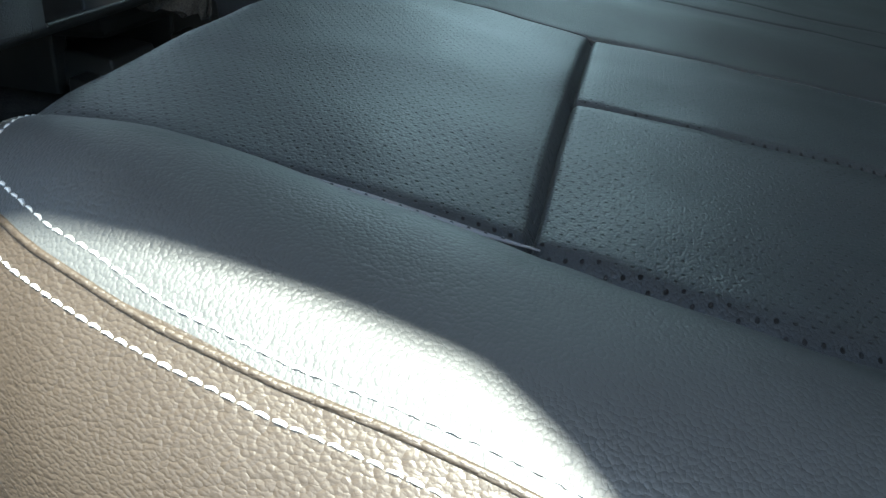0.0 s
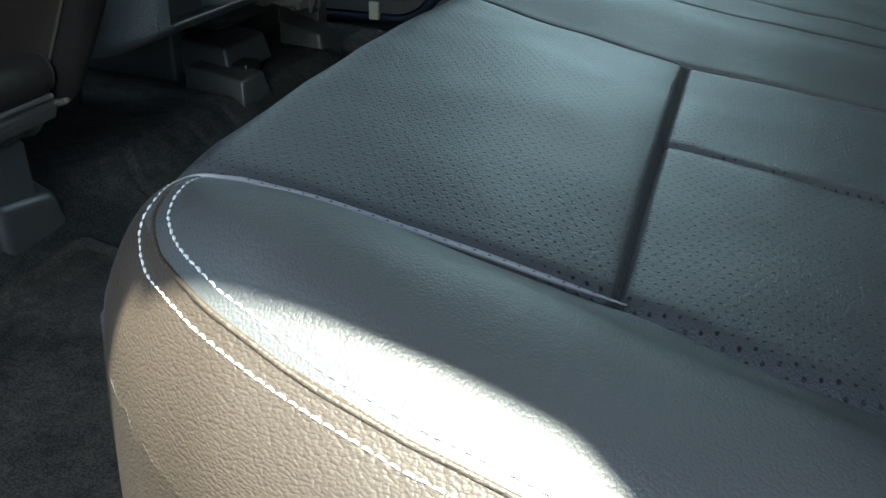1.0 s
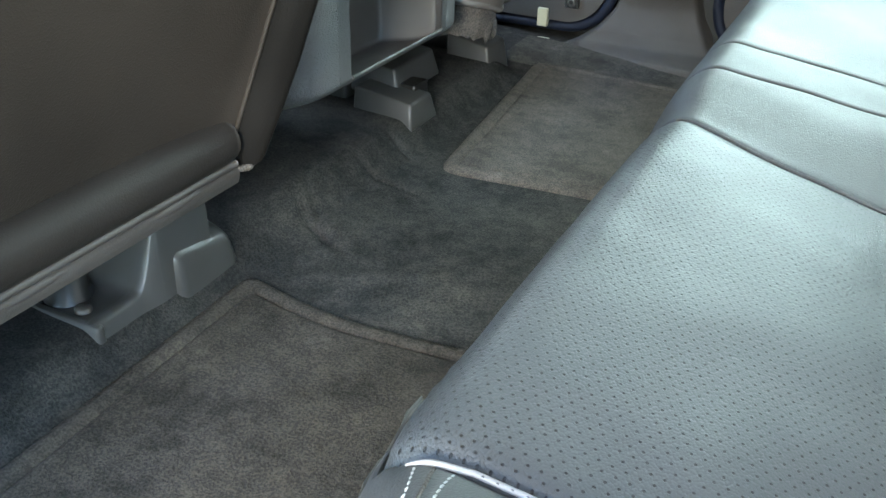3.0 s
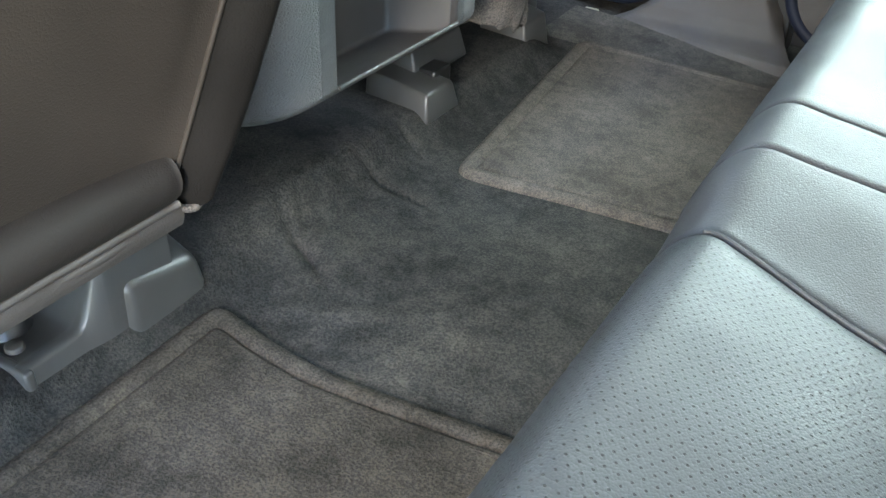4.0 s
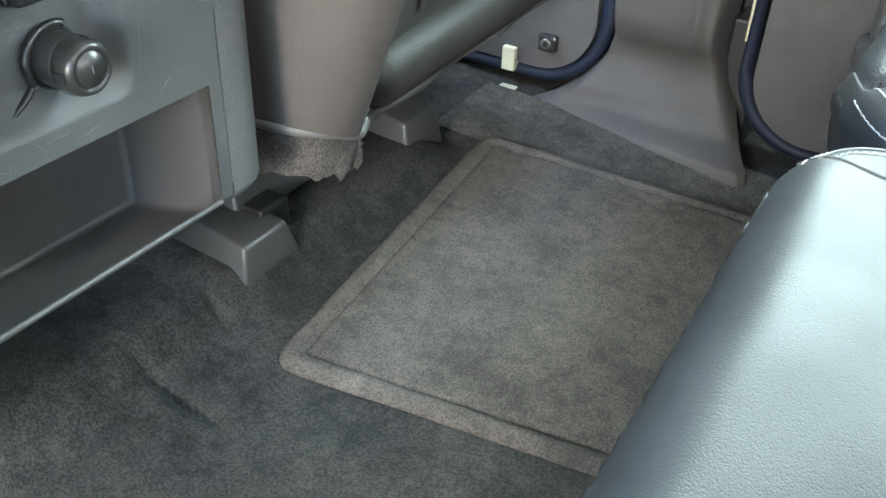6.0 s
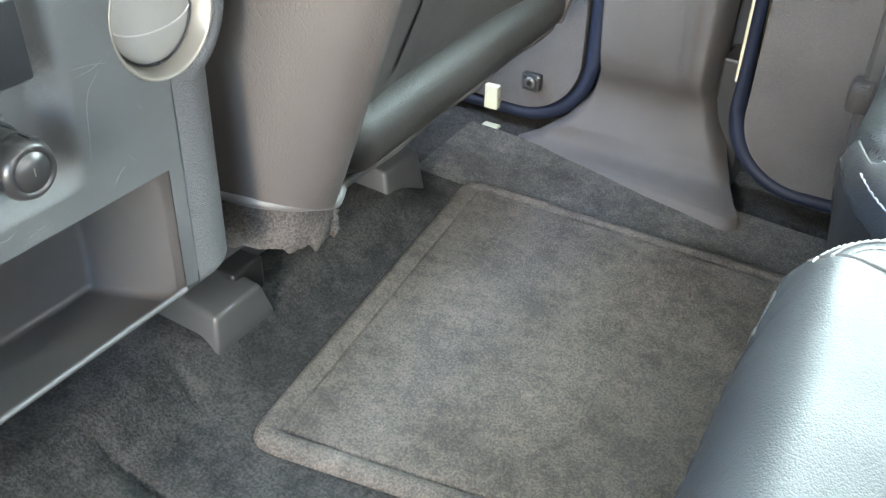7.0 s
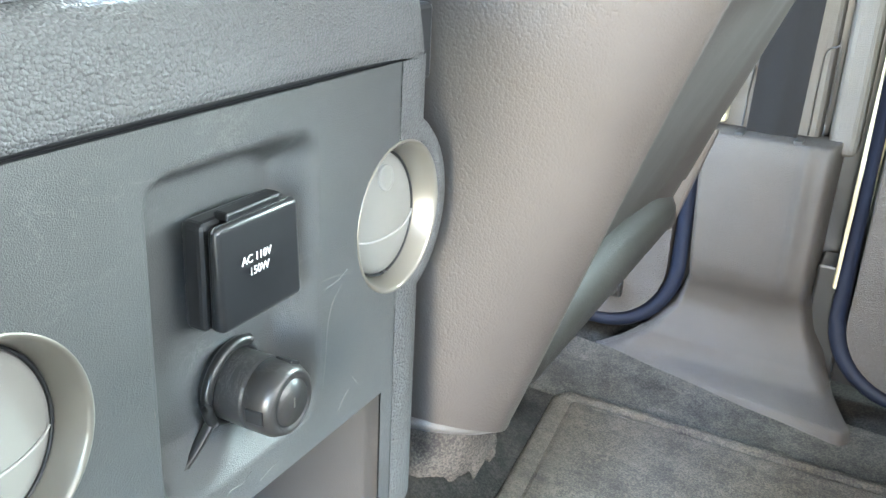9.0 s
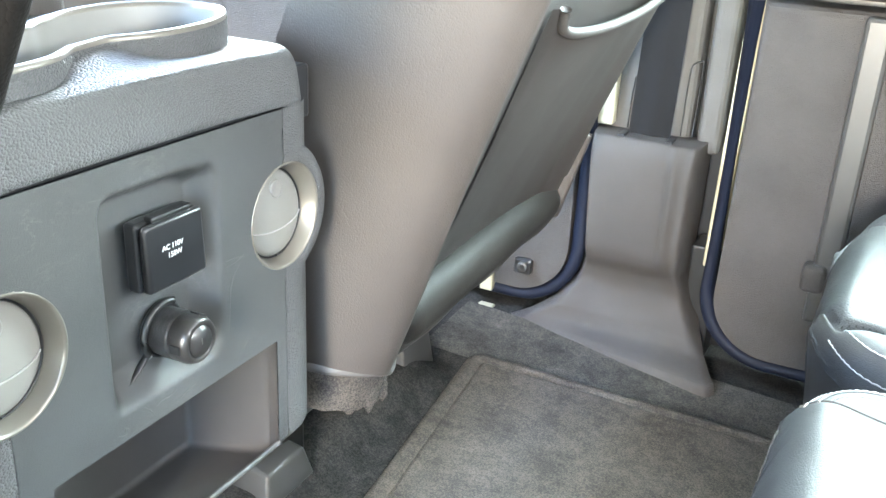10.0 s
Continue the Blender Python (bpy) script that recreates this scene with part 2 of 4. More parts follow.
# ---- builders ----
def finish(ob, mat, smooth=True):
    ob.data.materials.append(mat)
    if smooth:
        for p in ob.data.polygons:
            p.use_smooth = True
    return ob


def mesh_ob(name, verts, faces, mat, parent=None, label="", smooth=True):
    me = bpy.data.meshes.new(name)
    me.from_pydata([tuple(float(c) for c in v) for v in verts], [], faces)
    me.update()
    ob = finish(new(name, me), mat, smooth)
    if parent is not None:
        ob.parent = parent
    if label:
        ob["label"] = label
    return ob


def part(name, bm, mat, parent=None, label="", smooth=False):
    bmesh.ops.recalc_face_normals(bm, faces=bm.faces[:])
    me = bpy.data.meshes.new(name)
    bm.to_mesh(me)
    bm.free()
    ob = finish(new(name, me), mat, smooth)
    if parent is not None:
        ob.parent = parent
    if label:
        ob["label"] = label
    return ob


def empty(name, label, category, at=(0, 0, 0), group="", kind=""):
    return tagged(new(name), label, category, group, kind)


def rounded_box(lo, hi, r=0.004, seg=2, shape=None):
    """A bevelled block; shape(v) may move its corners before bevelling."""
    bm = bmesh.new()
    bmesh.ops.create_cube(bm, size=1.0)
    for v in bm.verts:
        v.co = Vector([lo[i] + (v.co[i] + 0.5) * (hi[i] - lo[i]) for i in range(3)])
        if shape:
            v.co = Vector(shape(v.co))
    if r:
        bmesh.ops.bevel(bm, geom=bm.edges[:], offset=r, segments=seg, affect="EDGES", profile=0.5)
    return bm


def grid_faces(n, m, close_u=False, close_v=False):
    f = []
    for i in range(n if close_u else n - 1):
        for j in range(m if close_v else m - 1):
            a, b = i, (i + 1) % n
            c, d = j, (j + 1) % m
            f.append((a * m + c, b * m + c, b * m + d, a * m + d))
    return f


def sheet(name, fn, n, m, mat, parent=None, label="", close_v=False):
    """A surface from fn(u, v), u and v in 0..1."""
    verts = [fn(i / (n - 1), j / (m if close_v else m - 1)) for i in range(n) for j in range(m)]
    return mesh_ob(name, verts, grid_faces(n, m, close_v=close_v), mat, parent, label)


def smooth_path(pts, per=8):
    """Catmull-Rom through points."""
    pts = [Vector(p) for p in pts]
    ext = [2 * pts[0] - pts[1], *pts, 2 * pts[-1] - pts[-2]]
    out = []
    for i in range(1, len(ext) - 2):
        a, b, c, d = ext[i - 1:i + 3]
        for k in range(per):
            t = k / per
            out.append(0.5 * ((2 * b) + (c - a) * t + (2 * a - 5 * b + 4 * c - d) * t * t + (3 * b - a - 3 * c + d) * t ** 3))
    out.append(pts[-1])
    return out


def tube(name, pts, r, mat, parent=None, label="", sides=8, flat=1.0, up=(0, 0, 1), taper=None):
    """A tube along points, closed at its ends; flat squeezes it along up."""
    pts = [Vector(p) for p in pts]
    verts, n = [], len(pts)
    for i, p in enumerate(pts):
        d = (pts[min(i + 1, n - 1)] - pts[max(i - 1, 0)]).normalized()
        s = d.cross(Vector(up))
        s = s.normalized() if s.length > 1e-6 else Vector((1, 0, 0))
        w = s.cross(d).normalized()
        rr = r * (taper(i / (n - 1)) if taper else 1.0)
        for k in range(sides):
            a = 2 * math.pi * k / sides
            verts.append(p + s * (math.cos(a) * rr) + w * (math.sin(a) * rr * flat))
    faces = grid_faces(n, sides, close_v=True)
    faces += [tuple(range(sides))[::-1], tuple((n - 1) * sides + k for k in range(sides))]
    return mesh_ob(name, verts, faces, mat, parent, label)


def turned(name, profile, m, mat, parent=None, label="", seg=48):
    """A lathe: profile of (radius, height), turned about z and laid by the matrix m."""
    verts, faces = [], []
    for r, h in profile:
        for k in range(seg):
            a = 2 * math.pi * k / seg
            verts.append(m @ Vector((r * math.cos(a), r * math.sin(a), h)))
    faces = grid_faces(len(profile), seg, close_v=True)
    return mesh_ob(name, verts, faces, mat, parent, label)


def stitches(name, pts, length, gap, r, mat, parent, label="", lift=0.0):
    """Short sewn threads laid end to end along a path, sunk at both ends."""
    pts = [Vector(p) for p in pts]
    cum = [0.0]
    for a, b in zip(pts, pts[1:]):
        cum.append(cum[-1] + (b - a).length)

    def at(s):
        i = max(0, min(len(pts) - 2, int(np.searchsorted(cum, s)) - 1))
        return pts[i].lerp(pts[i + 1], (s - cum[i]) / max(cum[i + 1] - cum[i], 1e-9))

    verts, faces, s = [], [], 0.0
    while s + length < cum[-1]:
        base = len(verts)
        d = (at(s + length) - at(s)).normalized()
        side = d.cross(Vector((0, 0, 1))).normalized()
        w = side.cross(d)
        k = random.uniform(0.85, 1.15)
        for i in range(5):
            f = i / 4
            c = at(s + f * length) + w * (lift + r * (math.sin(math.pi * f) * 0.6 - 0.3)) + side * random.uniform(-1, 1) * r * 0.3
            rr = r * k * (0.72 + 0.28 * math.sin(math.pi * f))
            for q in range(6):
                a = math.pi * q / 3
                verts.append(c + side * math.cos(a) * rr + w * math.sin(a) * rr * 0.6)
        faces += [tuple(base + x for x in f) for f in grid_faces(5, 6, close_v=True)]
        faces += [tuple(base + q for q in range(6))[::-1], tuple(base + 24 + q for q in range(6))]
        s += length + gap
    return mesh_ob(name, verts, faces, mat, parent, label)


def smoothstep(a, b, x):
    t = np.clip((np.asarray(x, float) - a) / (b - a), 0, 1)
    return t * t * (3 - 2 * t)


# ---- the car's shell ----
MIDDLE = 1.06


def floor_z(x, y):
    z = -0.012 - 0.06 * (x + 0.6)
    z += 0.036 * float(smoothstep(0.61, 0.67, -x)) * float(smoothstep(-1.76, -1.66, -y))
    z += 0.022 * math.exp(-((y - MIDDLE) / 0.16) ** 2)
    z += 0.010 * (noise.noise(Vector((x * 5.0, y * 5.0, 0.3))) - 0.2) * math.exp(-((y - 1.06) / 0.22) ** 4)
    for cx, cy, ang, ln, dep, wide in FOLDS:
        dx, dy = x - cx, y - cy
        a, b = dx * math.cos(ang) + dy * math.sin(ang), -dx * math.sin(ang) + dy * math.cos(ang)
        z += dep * math.exp(-(b / wide) ** 2) * math.exp(-(a / ln) ** 2)
    return z


# creases in the carpet over the tunnel: place, direction, length, height, width
FOLDS = [(-0.600, 0.985, -0.47, 0.050, -0.010, 0.0065), (-0.592, 1.004, -0.47, 0.055, 0.004, 0.016), (-0.595, 1.163, -0.06, 0.050, -0.009, 0.0065),
         (-0.594, 1.145, -0.06, 0.055, 0.004, 0.016), (-0.642, 1.267, -0.2, 0.022, -0.008, 0.007), (-0.627, 1.022, -0.75, 0.045, -0.006, 0.006),
         (-0.36, 1.05, 0.9, 0.09, 0.003, 0.014), (-0.50, 0.93, 0.5, 0.06, 0.004, 0.014)]

xs = np.concatenate([np.linspace(-1.5, -0.85, 16), np.linspace(-0.84, -0.1, 150), np.linspace(-0.06, 1.1, 24)])
ys = np.concatenate([np.linspace(0.02, 0.78, 40), np.linspace(0.785, 1.35, 130), np.linspace(1.36, 2.1, 40)])
floor = mesh_ob("floor", [(x, y, floor_z(x, y)) for x in xs for y in ys], grid_faces(len(xs), len(ys)), CARPET)
tagged(floor, "charcoal cut-pile carpet with creases over the tunnel", "carpet", kind="structure")


def slab(name, lo, hi, mat, label, category, r=0.01):
    ob = part(name, rounded_box(lo, hi, r), mat)
    return tagged(ob, label, category, kind="structure")


slab("wall_rear", (1.10, 0.0, -0.1), (1.16, 2.12, 1.05), TRIM, "plain grey tailgate trim behind the seats", "wall")
slab("wall_front", (-1.56, 0.0, -0.1), (-1.50, 2.12, 1.05), BLACK, "dark bulkhead and dashboard end", "wall")
# Opaque; raised past window height so the sky can't leak in behind the lamps.
slab("wall_far", (-1.5, 2.065, -0.12), (1.1, 2.09, 1.05), BLACK, "opaque dark far body side, raised to block the sky", "wall")
slab("pillar_near", (-0.62, 0.02, -0.1), (-0.34, 0.10, 1.04), TRIM, "grey trimmed body pillar beside the open doorway", "pillar")
# Unseen; widened into the doorway to darken the bench's rear part.
slab("pillar_near_rear", (0.27, 0.02, -0.1), (0.80, 0.10, 1.04), TRIM, "unseen rear body pillar, widened to keep sky off the bench", "pillar")
slab("sill_near", (-0.34, 0.0, -0.12), (0.50, 0.12, -0.03), BLACK, "black sill plate under the open doorway", "sill")


def roof_edge():
    """The roof's headliner sheet, unseen; its near edge is cut to shape the sun's patch on the bench."""
    curve = smooth_path([(-0.086, -0.340, 0), (-0.084, -0.080, 0), (-0.076, 0.080, 0), (-0.064, 0.130, 0), (-0.051, 0.127, 0), (-0.032, 0.124, 0), (-0.008, 0.119, 0), (0.010, 0.116, 0), (0.033, 0.111, 0), (0.054, 0.107, 0), (0.074, 0.101, 0), (0.090, 0.095, 0), (0.103, 0.084, 0), (0.114, 0.074, 0), (0.119, 0.068, 0), (0.133, 0.038, 0), (0.143, -0.022, 0), (0.149, -0.340, 0)], 5)
    loop = [(-1.0, -0.34), *((p.x, p.y) for p in curve), (1.16, -0.34), (1.16, 2.10), (-1.0, 2.10)]
    bm = bmesh.new()
    lo = [bm.verts.new((x, y, 1.050)) for x, y in loop]
    hi = [bm.verts.new((x, y, 1.068)) for x, y in loop]
    bm.faces.new(lo)
    bm.faces.new(hi[::-1])
    for k in range(len(loop)):
        bm.faces.new((lo[k], hi[k], hi[(k + 1) % len(loop)], lo[(k + 1) % len(loop)]))
    return part("ceiling", bm, HEADLINER)


tagged(roof_edge(), "unseen grey headliner with its near edge cut to shape the sun patch", "headliner", kind="structure")


# ---- rear bench ----
X_FRONT, X_REAR = -0.170, 0.50
EDGE_X = [-0.170, -0.166, -0.158, -0.145, -0.128, -0.108, -0.08, -0.05, 0.0, 0.08, 0.20, 0.50]
EDGE_Y = [0.430, 0.395, 0.360, 0.328, 0.300, 0.277, 0.254, 0.236, 0.214, 0.186, 0.160, 0.150]


def eased(x, inset):
    """A seam's inset from the edge at x, from four values, without kinks."""
    return float(np.mean([np.interp(x + o, (-0.09, -0.055, 0.0, 0.06), inset) for o in np.linspace(-0.028, 0.028, 15)]))


class Cushion:
    """A padded seat cushion: a plan with rounded corners, a rolled front, sunk seams and a cross groove."""

    def __init__(self, near, far, inner, insert_far, seams, lift, groove=None, short_seam=None, pull=0.0, spread=0.0, welt=None):
        self.near, self.far, self.inner, self.insert_far = near, far, inner, insert_far
        self.seams, self.lift, self.groove, self.short_seam = seams, lift, groove, short_seam
        self.pull, self.spread, self.welt, self.welts = pull, spread, welt, {}
        px = np.linspace(X_FRONT, X_REAR, 400)
        side = np.stack([px, [self.near(x) for x in px]], 1)
        front = np.stack([np.full(200, X_FRONT), np.linspace(self.near(X_FRONT), self.far(X_FRONT), 200)], 1)
        end = np.stack([px, [self.far(x) for x in px]], 1)
        self.outline = np.concatenate([side, front, end])

    def distance(self, x, y):
        return np.sqrt(((self.outline - (x, y)) ** 2).sum(1).min())

    def radius(self, y):
        lo, hi = self.near(0.0), self.far(0.0)
        return 0.046 + 0.014 * float(smoothstep(lo + 0.08, lo + 0.26, y)) * float(1 - smoothstep(hi - 0.2, hi - 0.06, y))

    def welt_y(self, x):
        """Where the edge's welt runs; past the corner it meets the bolster's seam."""
        lo, s = self.near(x), self.seam_y(x)
        if self.welt is None:
            return lo + min(0.036, 0.9 * (s - lo))
        if x not in self.welts:
            a, b, want = lo, s, eased(x, self.welt)
            for _ in range(24):
                m = (a + b) / 2
                a, b = (m, b) if self.distance(x, m) < want else (a, m)
            self.welts[x] = min(a, lo + 0.9 * (s - lo))
        return self.welts[x]

    def seam_y(self, x):
        """Where the bolster's seam runs."""
        y = self.inner - self.pull * float(smoothstep(0.045, 0.145, x))
        if self.short_seam is not None:
            y += 0.004 * float(smoothstep(-0.02, 0.045, x))
        return max(y, self.near(x) + 0.03)

    def insert_end(self, x):
        """The insert's inner seam, which spreads towards the front."""
        return self.insert_far + self.spread * float(1 - smoothstep(-0.16, 0.05, x))

    def flat(self, x, f):
        """How much more gently the bolster falls to its seam, towards the cross groove."""
        return 0.0 if self.short_seam is None else (0.06 + 0.86 * float(smoothstep(-0.03, 0.06, x))) * float(smoothstep(0.5, 0.8, f))

    def top(self, x, y):
        z = 0.324 - 0.155 * (x + 0.108)
        s = self.seam_y(x)
        lo = self.near(x)
        if y < s:
            f = (y - lo) / (s - lo)
            z += self.lift * math.sin(math.pi * min(1, max(0, f))) ** (0.8 + self.flat(x, f)) * float(smoothstep(-0.17, -0.05, x))
        elif y < self.insert_end(x):
            v = (y - s) / (self.insert_end(x) - s)
            g = 0.046 if self.groove is None else self.groove
            u = (x - X_FRONT) / (g - X_FRONT) if x < g else (x - g) / 0.3
            z += (0.011 if x < g else 0.007) * max(0.0, math.sin(math.pi * min(1, max(0, v)))) ** 0.5 * max(0.0, math.sin(math.pi * min(1, max(0, u)))) ** 0.16
        else:
            z += 0.012 * float(smoothstep(self.insert_end(x), self.insert_end(x) + 0.10, y))
        if self.short_seam is not None:
            z -= 0.0042 * math.exp(-((x - 0.060) / 0.042) ** 2 - ((y - s) / 0.06) ** 2)
        z -= 0.004 * math.exp(-((y - self.insert_end(x)) / 0.003) ** 2)
        for ys_, depth in self.seams:
            z -= depth * math.exp(-((y - ys_) / 0.0014) ** 2)
        z -= 0.004 * math.exp(-((y - s) / 0.0025) ** 2)
        if self.groove is not None and s - 0.001 < y < self.insert_end(x) + 0.001:
            z -= 0.004 * math.exp(-((x - self.groove) / 0.0017) ** 2)
        if self.short_seam is not None and x > self.groove:
            m = s + (self.short_seam - self.inner) * (self.insert_end(x) - s) / (self.insert_far - self.inner)
            z -= 0.0035 * math.exp(-((y - m) / 0.0022) ** 2)
        if self.short_seam is not None and y > 0.915:
            z -= 0.004 * math.exp(-((x - 0.052) / 0.0019) ** 2) * float(1 - smoothstep(1.22, 1.25, y))
        z += 0.0016 * noise.noise(Vector((x * 22, y * 22, 1.7)))
        return z

    def z(self, x, y):
        r, d = self.radius(y), self.distance(x, y)
        drop = r - math.sqrt(max(0.0, r * r - max(0.0, r - d) ** 2))
        return self.top(x, y) - drop * (1.0 + 0.25 * (r - 0.046) / 0.014)

    def rows(self):
        r = 0.06
        xs_ = [X_FRONT + r * (1 - math.cos(a)) for a in np.linspace(0.0, math.pi / 2, 16)]
        x = xs_[-1] + 0.006
        while x < X_REAR:
            xs_.append(x)
            near_groove = self.groove is not None and abs(x - self.groove) < 0.016
            x += 0.0015 if near_groove else (0.006 if x < 0.25 else 0.02)
        return xs_ + [X_REAR]

    def columns(self):
        """Column marks from 0 (near edge) over 1 (bolster seam) on to metres past it."""
        first = [1 - math.cos(a) for a in np.linspace(0, math.pi / 2, 14)]
        a = [("edge", f * 0.036) for f in first]
        b = [("bolster", f) for f in (*np.linspace(0.0, 0.94, 22)[1:], 0.965, 0.982, 0.993, 1.0)]
        hard = sorted({self.insert_far, *(s for s, _ in self.seams)} | ({self.short_seam} if self.short_seam else set()))
        ys_, y, last = [], self.inner + 0.006, self.far(0.0) - 0.08
        while y < last:
            ys_.append(y)
            y += 0.007
        ys_ = [v for v in ys_ if min(abs(v - h) for h in hard) > 0.005] + [h + o for h in hard for o in (-0.0034, -0.0013, 0, 0.0013, 0.0034)]
        c = [("y", v) for v in sorted(ys_) if self.inner + 0.003 < v < last]
        d = [("far", f * 0.036) for f in reversed(first)]
        d = [("gap", f) for f in np.linspace(0.1, 0.9, 6)] + d
        return a + b + c + d

    def place(self, x, col):
        kind, v = col
        lo, hi, s = self.near(x), self.far(x), self.seam_y(x)
        if kind == "edge":
            return lo + v / 0.036 * (self.welt_y(x) - lo)
        if kind == "bolster":
            e = self.welt_y(x)
            return e + v * (s - e)
        last = self.far(0.0) - 0.08
        if kind == "y":
            k = self.inner
            end = min(last, hi - 0.06)
            e, nxt = self.insert_end(x), self.insert_far + 0.12
            if v <= self.insert_far:
                y = s + (v - k) * (e - s) / (self.insert_far - k)
            else:
                y = e + (v - self.insert_far) * (nxt - e) / (nxt - self.insert_far) if v < nxt else v
            return y if y < end - 0.02 else end - 0.02 * math.exp(-(y - end + 0.02) / 0.05)
        if kind == "gap":
            end = min(last, hi - 0.06)
            return end + v * (hi - 0.036 - end)
        return hi - v

    def build(self, owner, regions, side_label, side_mat=LEATHER_SIDE):
        xs_, cols = self.rows(), self.columns()
        n, m = len(xs_), len(cols)
        pts = []
        for x in xs_:
            for c in cols:
                y = self.place(x, c)
                pts.append((x, y, self.z(x, y)))
        groups = {}
        for i in range(n - 1):
            for j in range(m - 1):
                x, y = (xs_[i] + xs_[i + 1]) / 2, sum(pts[a * m + b][1] for a in (i, i + 1) for b in (j, j + 1)) / 4
                groups.setdefault(regions(x, y, self), []).append((i * m + j, (i + 1) * m + j, (i + 1) * m + j + 1, i * m + j + 1))
        for (name, mat, label), faces in groups.items():
            used = sorted({k for f in faces for k in f})
            remap = {k: q for q, k in enumerate(used)}
            mesh_ob(name, [pts[k] for k in used], [tuple(remap[k] for k in f) for f in faces], mat, owner, label)
        loop = [i * m for i in range(n - 1, -1, -1)] + list(range(1, m)) + [i * m + m - 1 for i in range(1, n)]
        ring = [Vector(pts[k]) for k in loop]
        verts, steps = [], 30
        for s in range(steps + 1):
            f = s / steps
            for k, p in enumerate(ring):
                a, b = ring[max(0, k - 1)], ring[min(len(ring) - 1, k + 1)]
                t = (b - a)
                out = Vector((t.y, -t.x, 0)).normalized() * -1
                zb = 0.075
                side = max(0.0, -out.y) ** 3 * (1.0 if p.y < 0.6 else 0.3)
                bulge = (0.003 + 0.008 * side) * math.sin(math.pi / 2 * min(1, f / 0.8)) - 0.03 * (max(0, f - 0.85) / 0.15) ** 2
                bulge -= 0.05 * f * max(0.0, -out.x) ** 4 * float(smoothstep(0.42, 0.60, p.y))
                pucker = min(1.0, 5 * f) * 0.0014 * noise.noise(Vector((p.x * 14, p.y * 14, f * 4)))
                verts.append((p.x + out.x * (bulge + pucker), p.y + out.y * (bulge + pucker), p.z + (zb - p.z) * f))
        mesh_ob("side_cover", verts, grid_faces(steps + 1, len(ring)), side_mat, owner, side_label)

    def along_edge(self, inset, x0, x1, n=120, far=False, lift=0.0):
        """A path on the surface at a fixed inset from the side edge."""
        out = []
        for x in np.linspace(x0, x1, n):
            d = eased(x, inset) if isinstance(inset, tuple) else inset
            f = self.far if far else self.near
            e = 0.002
            t = Vector((2 * e, f(x + e) - f(max(x - e, X_FRONT)), 0)).normalized()
            nrm = Vector((-t.y, t.x, 0)) * (-1 if far else 1)
            p = Vector((x, f(x), 0)) + nrm * d
            p.z = self.z(p.x, p.y) + lift
            out.append(p)
        return out


def near_edge(x):
    return float(np.interp(x, EDGE_X, EDGE_Y))


def far_edge_a(x):
    return 1.362 - 0.075 * float((1 - np.clip((x - X_FRONT) / 0.10, 0, 1)) ** 2.2)


WELT_INSET = (0.0205, 0.0208, 0.0262, 0.0298)
big = Cushion(near_edge, far_edge_a, 0.36, 0.70, [(0.842, 0.0026), (0.915, 0.0022)], 0.029, 0.050, 0.524, 0.024, 0.05, WELT_INSET)


def big_regions(x, y, c):
    if x > -0.125 and y < c.welt_y(x):
        return "side_facing", LEATHER_SIDE, "coarse-grained black leather edge"
    if y < c.seam_y(x):
        return "bolster", LEATHER, ""
    if y < c.insert_end(x):
        return ("insert_front" if x < 0.050 else "insert_rear"), PERFORATED, "perforated black leather insert"
    return ("bridge" if y < 0.842 else "centre_seat"), LEATHER, ""


bench = empty("rear_bench_cushion", "black leather rear bench cushion with perforated insert and pale stitching", "seat cushion")
big.build(bench, big_regions, "coarse-grained black leather side, tinted by warm sun")


def edge_row(turn, inset):
    """A sewn row: round the front corner through the turn's points, then along the side edge."""
    tail = big.along_edge(inset, -0.030, 0.40, 100)
    return [Vector((p.x, p.y, big.z(p.x, p.y))) for p in smooth_path([(x, y, 0) for x, y in turn] + [(q.x, q.y, 0) for q in tail[:12:4]], 8)[:-1]] + tail[8:]


ROWS = (([(-0.104, 0.354), (-0.102, 0.340), (-0.0985, 0.3205), (-0.0953, 0.3068), (-0.0905, 0.2980), (-0.0805, 0.2863), (-0.0690, 0.2770), (-0.0550, 0.2682), (-0.0412, 0.2622)], (0.0265, 0.0250, 0.0295, 0.0335)),
        ([(-0.121, 0.352), (-0.114, 0.336), (-0.110, 0.3200), (-0.1087, 0.3085), (-0.1037, 0.2988), (-0.0938, 0.2860), (-0.0805, 0.2747), (-0.0655, 0.2643), (-0.0450, 0.2538)], (0.0165, 0.0168, 0.0215, 0.0245)))
for turn, inset in ROWS:
    stitches("sewn_seam", edge_row(turn, inset), 0.0036, 0.0008, 0.0006, STITCH, bench, "pale grey sewn thread", lift=-0.0001)
middle = [((a + c) / 2, (b + d) / 2) for (a, b), (c, d) in zip(ROWS[0][0], ROWS[1][0])]
tube("welt_seam", [p - Vector((0, 0, 0.0004)) for p in edge_row(middle, WELT_INSET)], 0.0011, LEATHER_SIDE, bench)
turn_in = [(-0.126, 0.3525), (-0.117, 0.3555), (-0.107, 0.3570)]
pipe = [(p.x, p.y, big.z(p.x, p.y - 0.002) + 0.0004) for p in smooth_path([(x, y, 0) for x, y in turn_in], 6)]
for x in np.linspace(-0.098, 0.054, 50):
    y = big.seam_y(x) - 0.0020
    pipe.append((x, y, big.z(x, y - 0.0022) + 0.0016))
tube("piping", pipe, 0.0013, WELT, bench, "worn pale grey leather piping", taper=lambda f: min(1.0, 0.4 + 6 * f, 0.25 + 5 * (1 - f)))
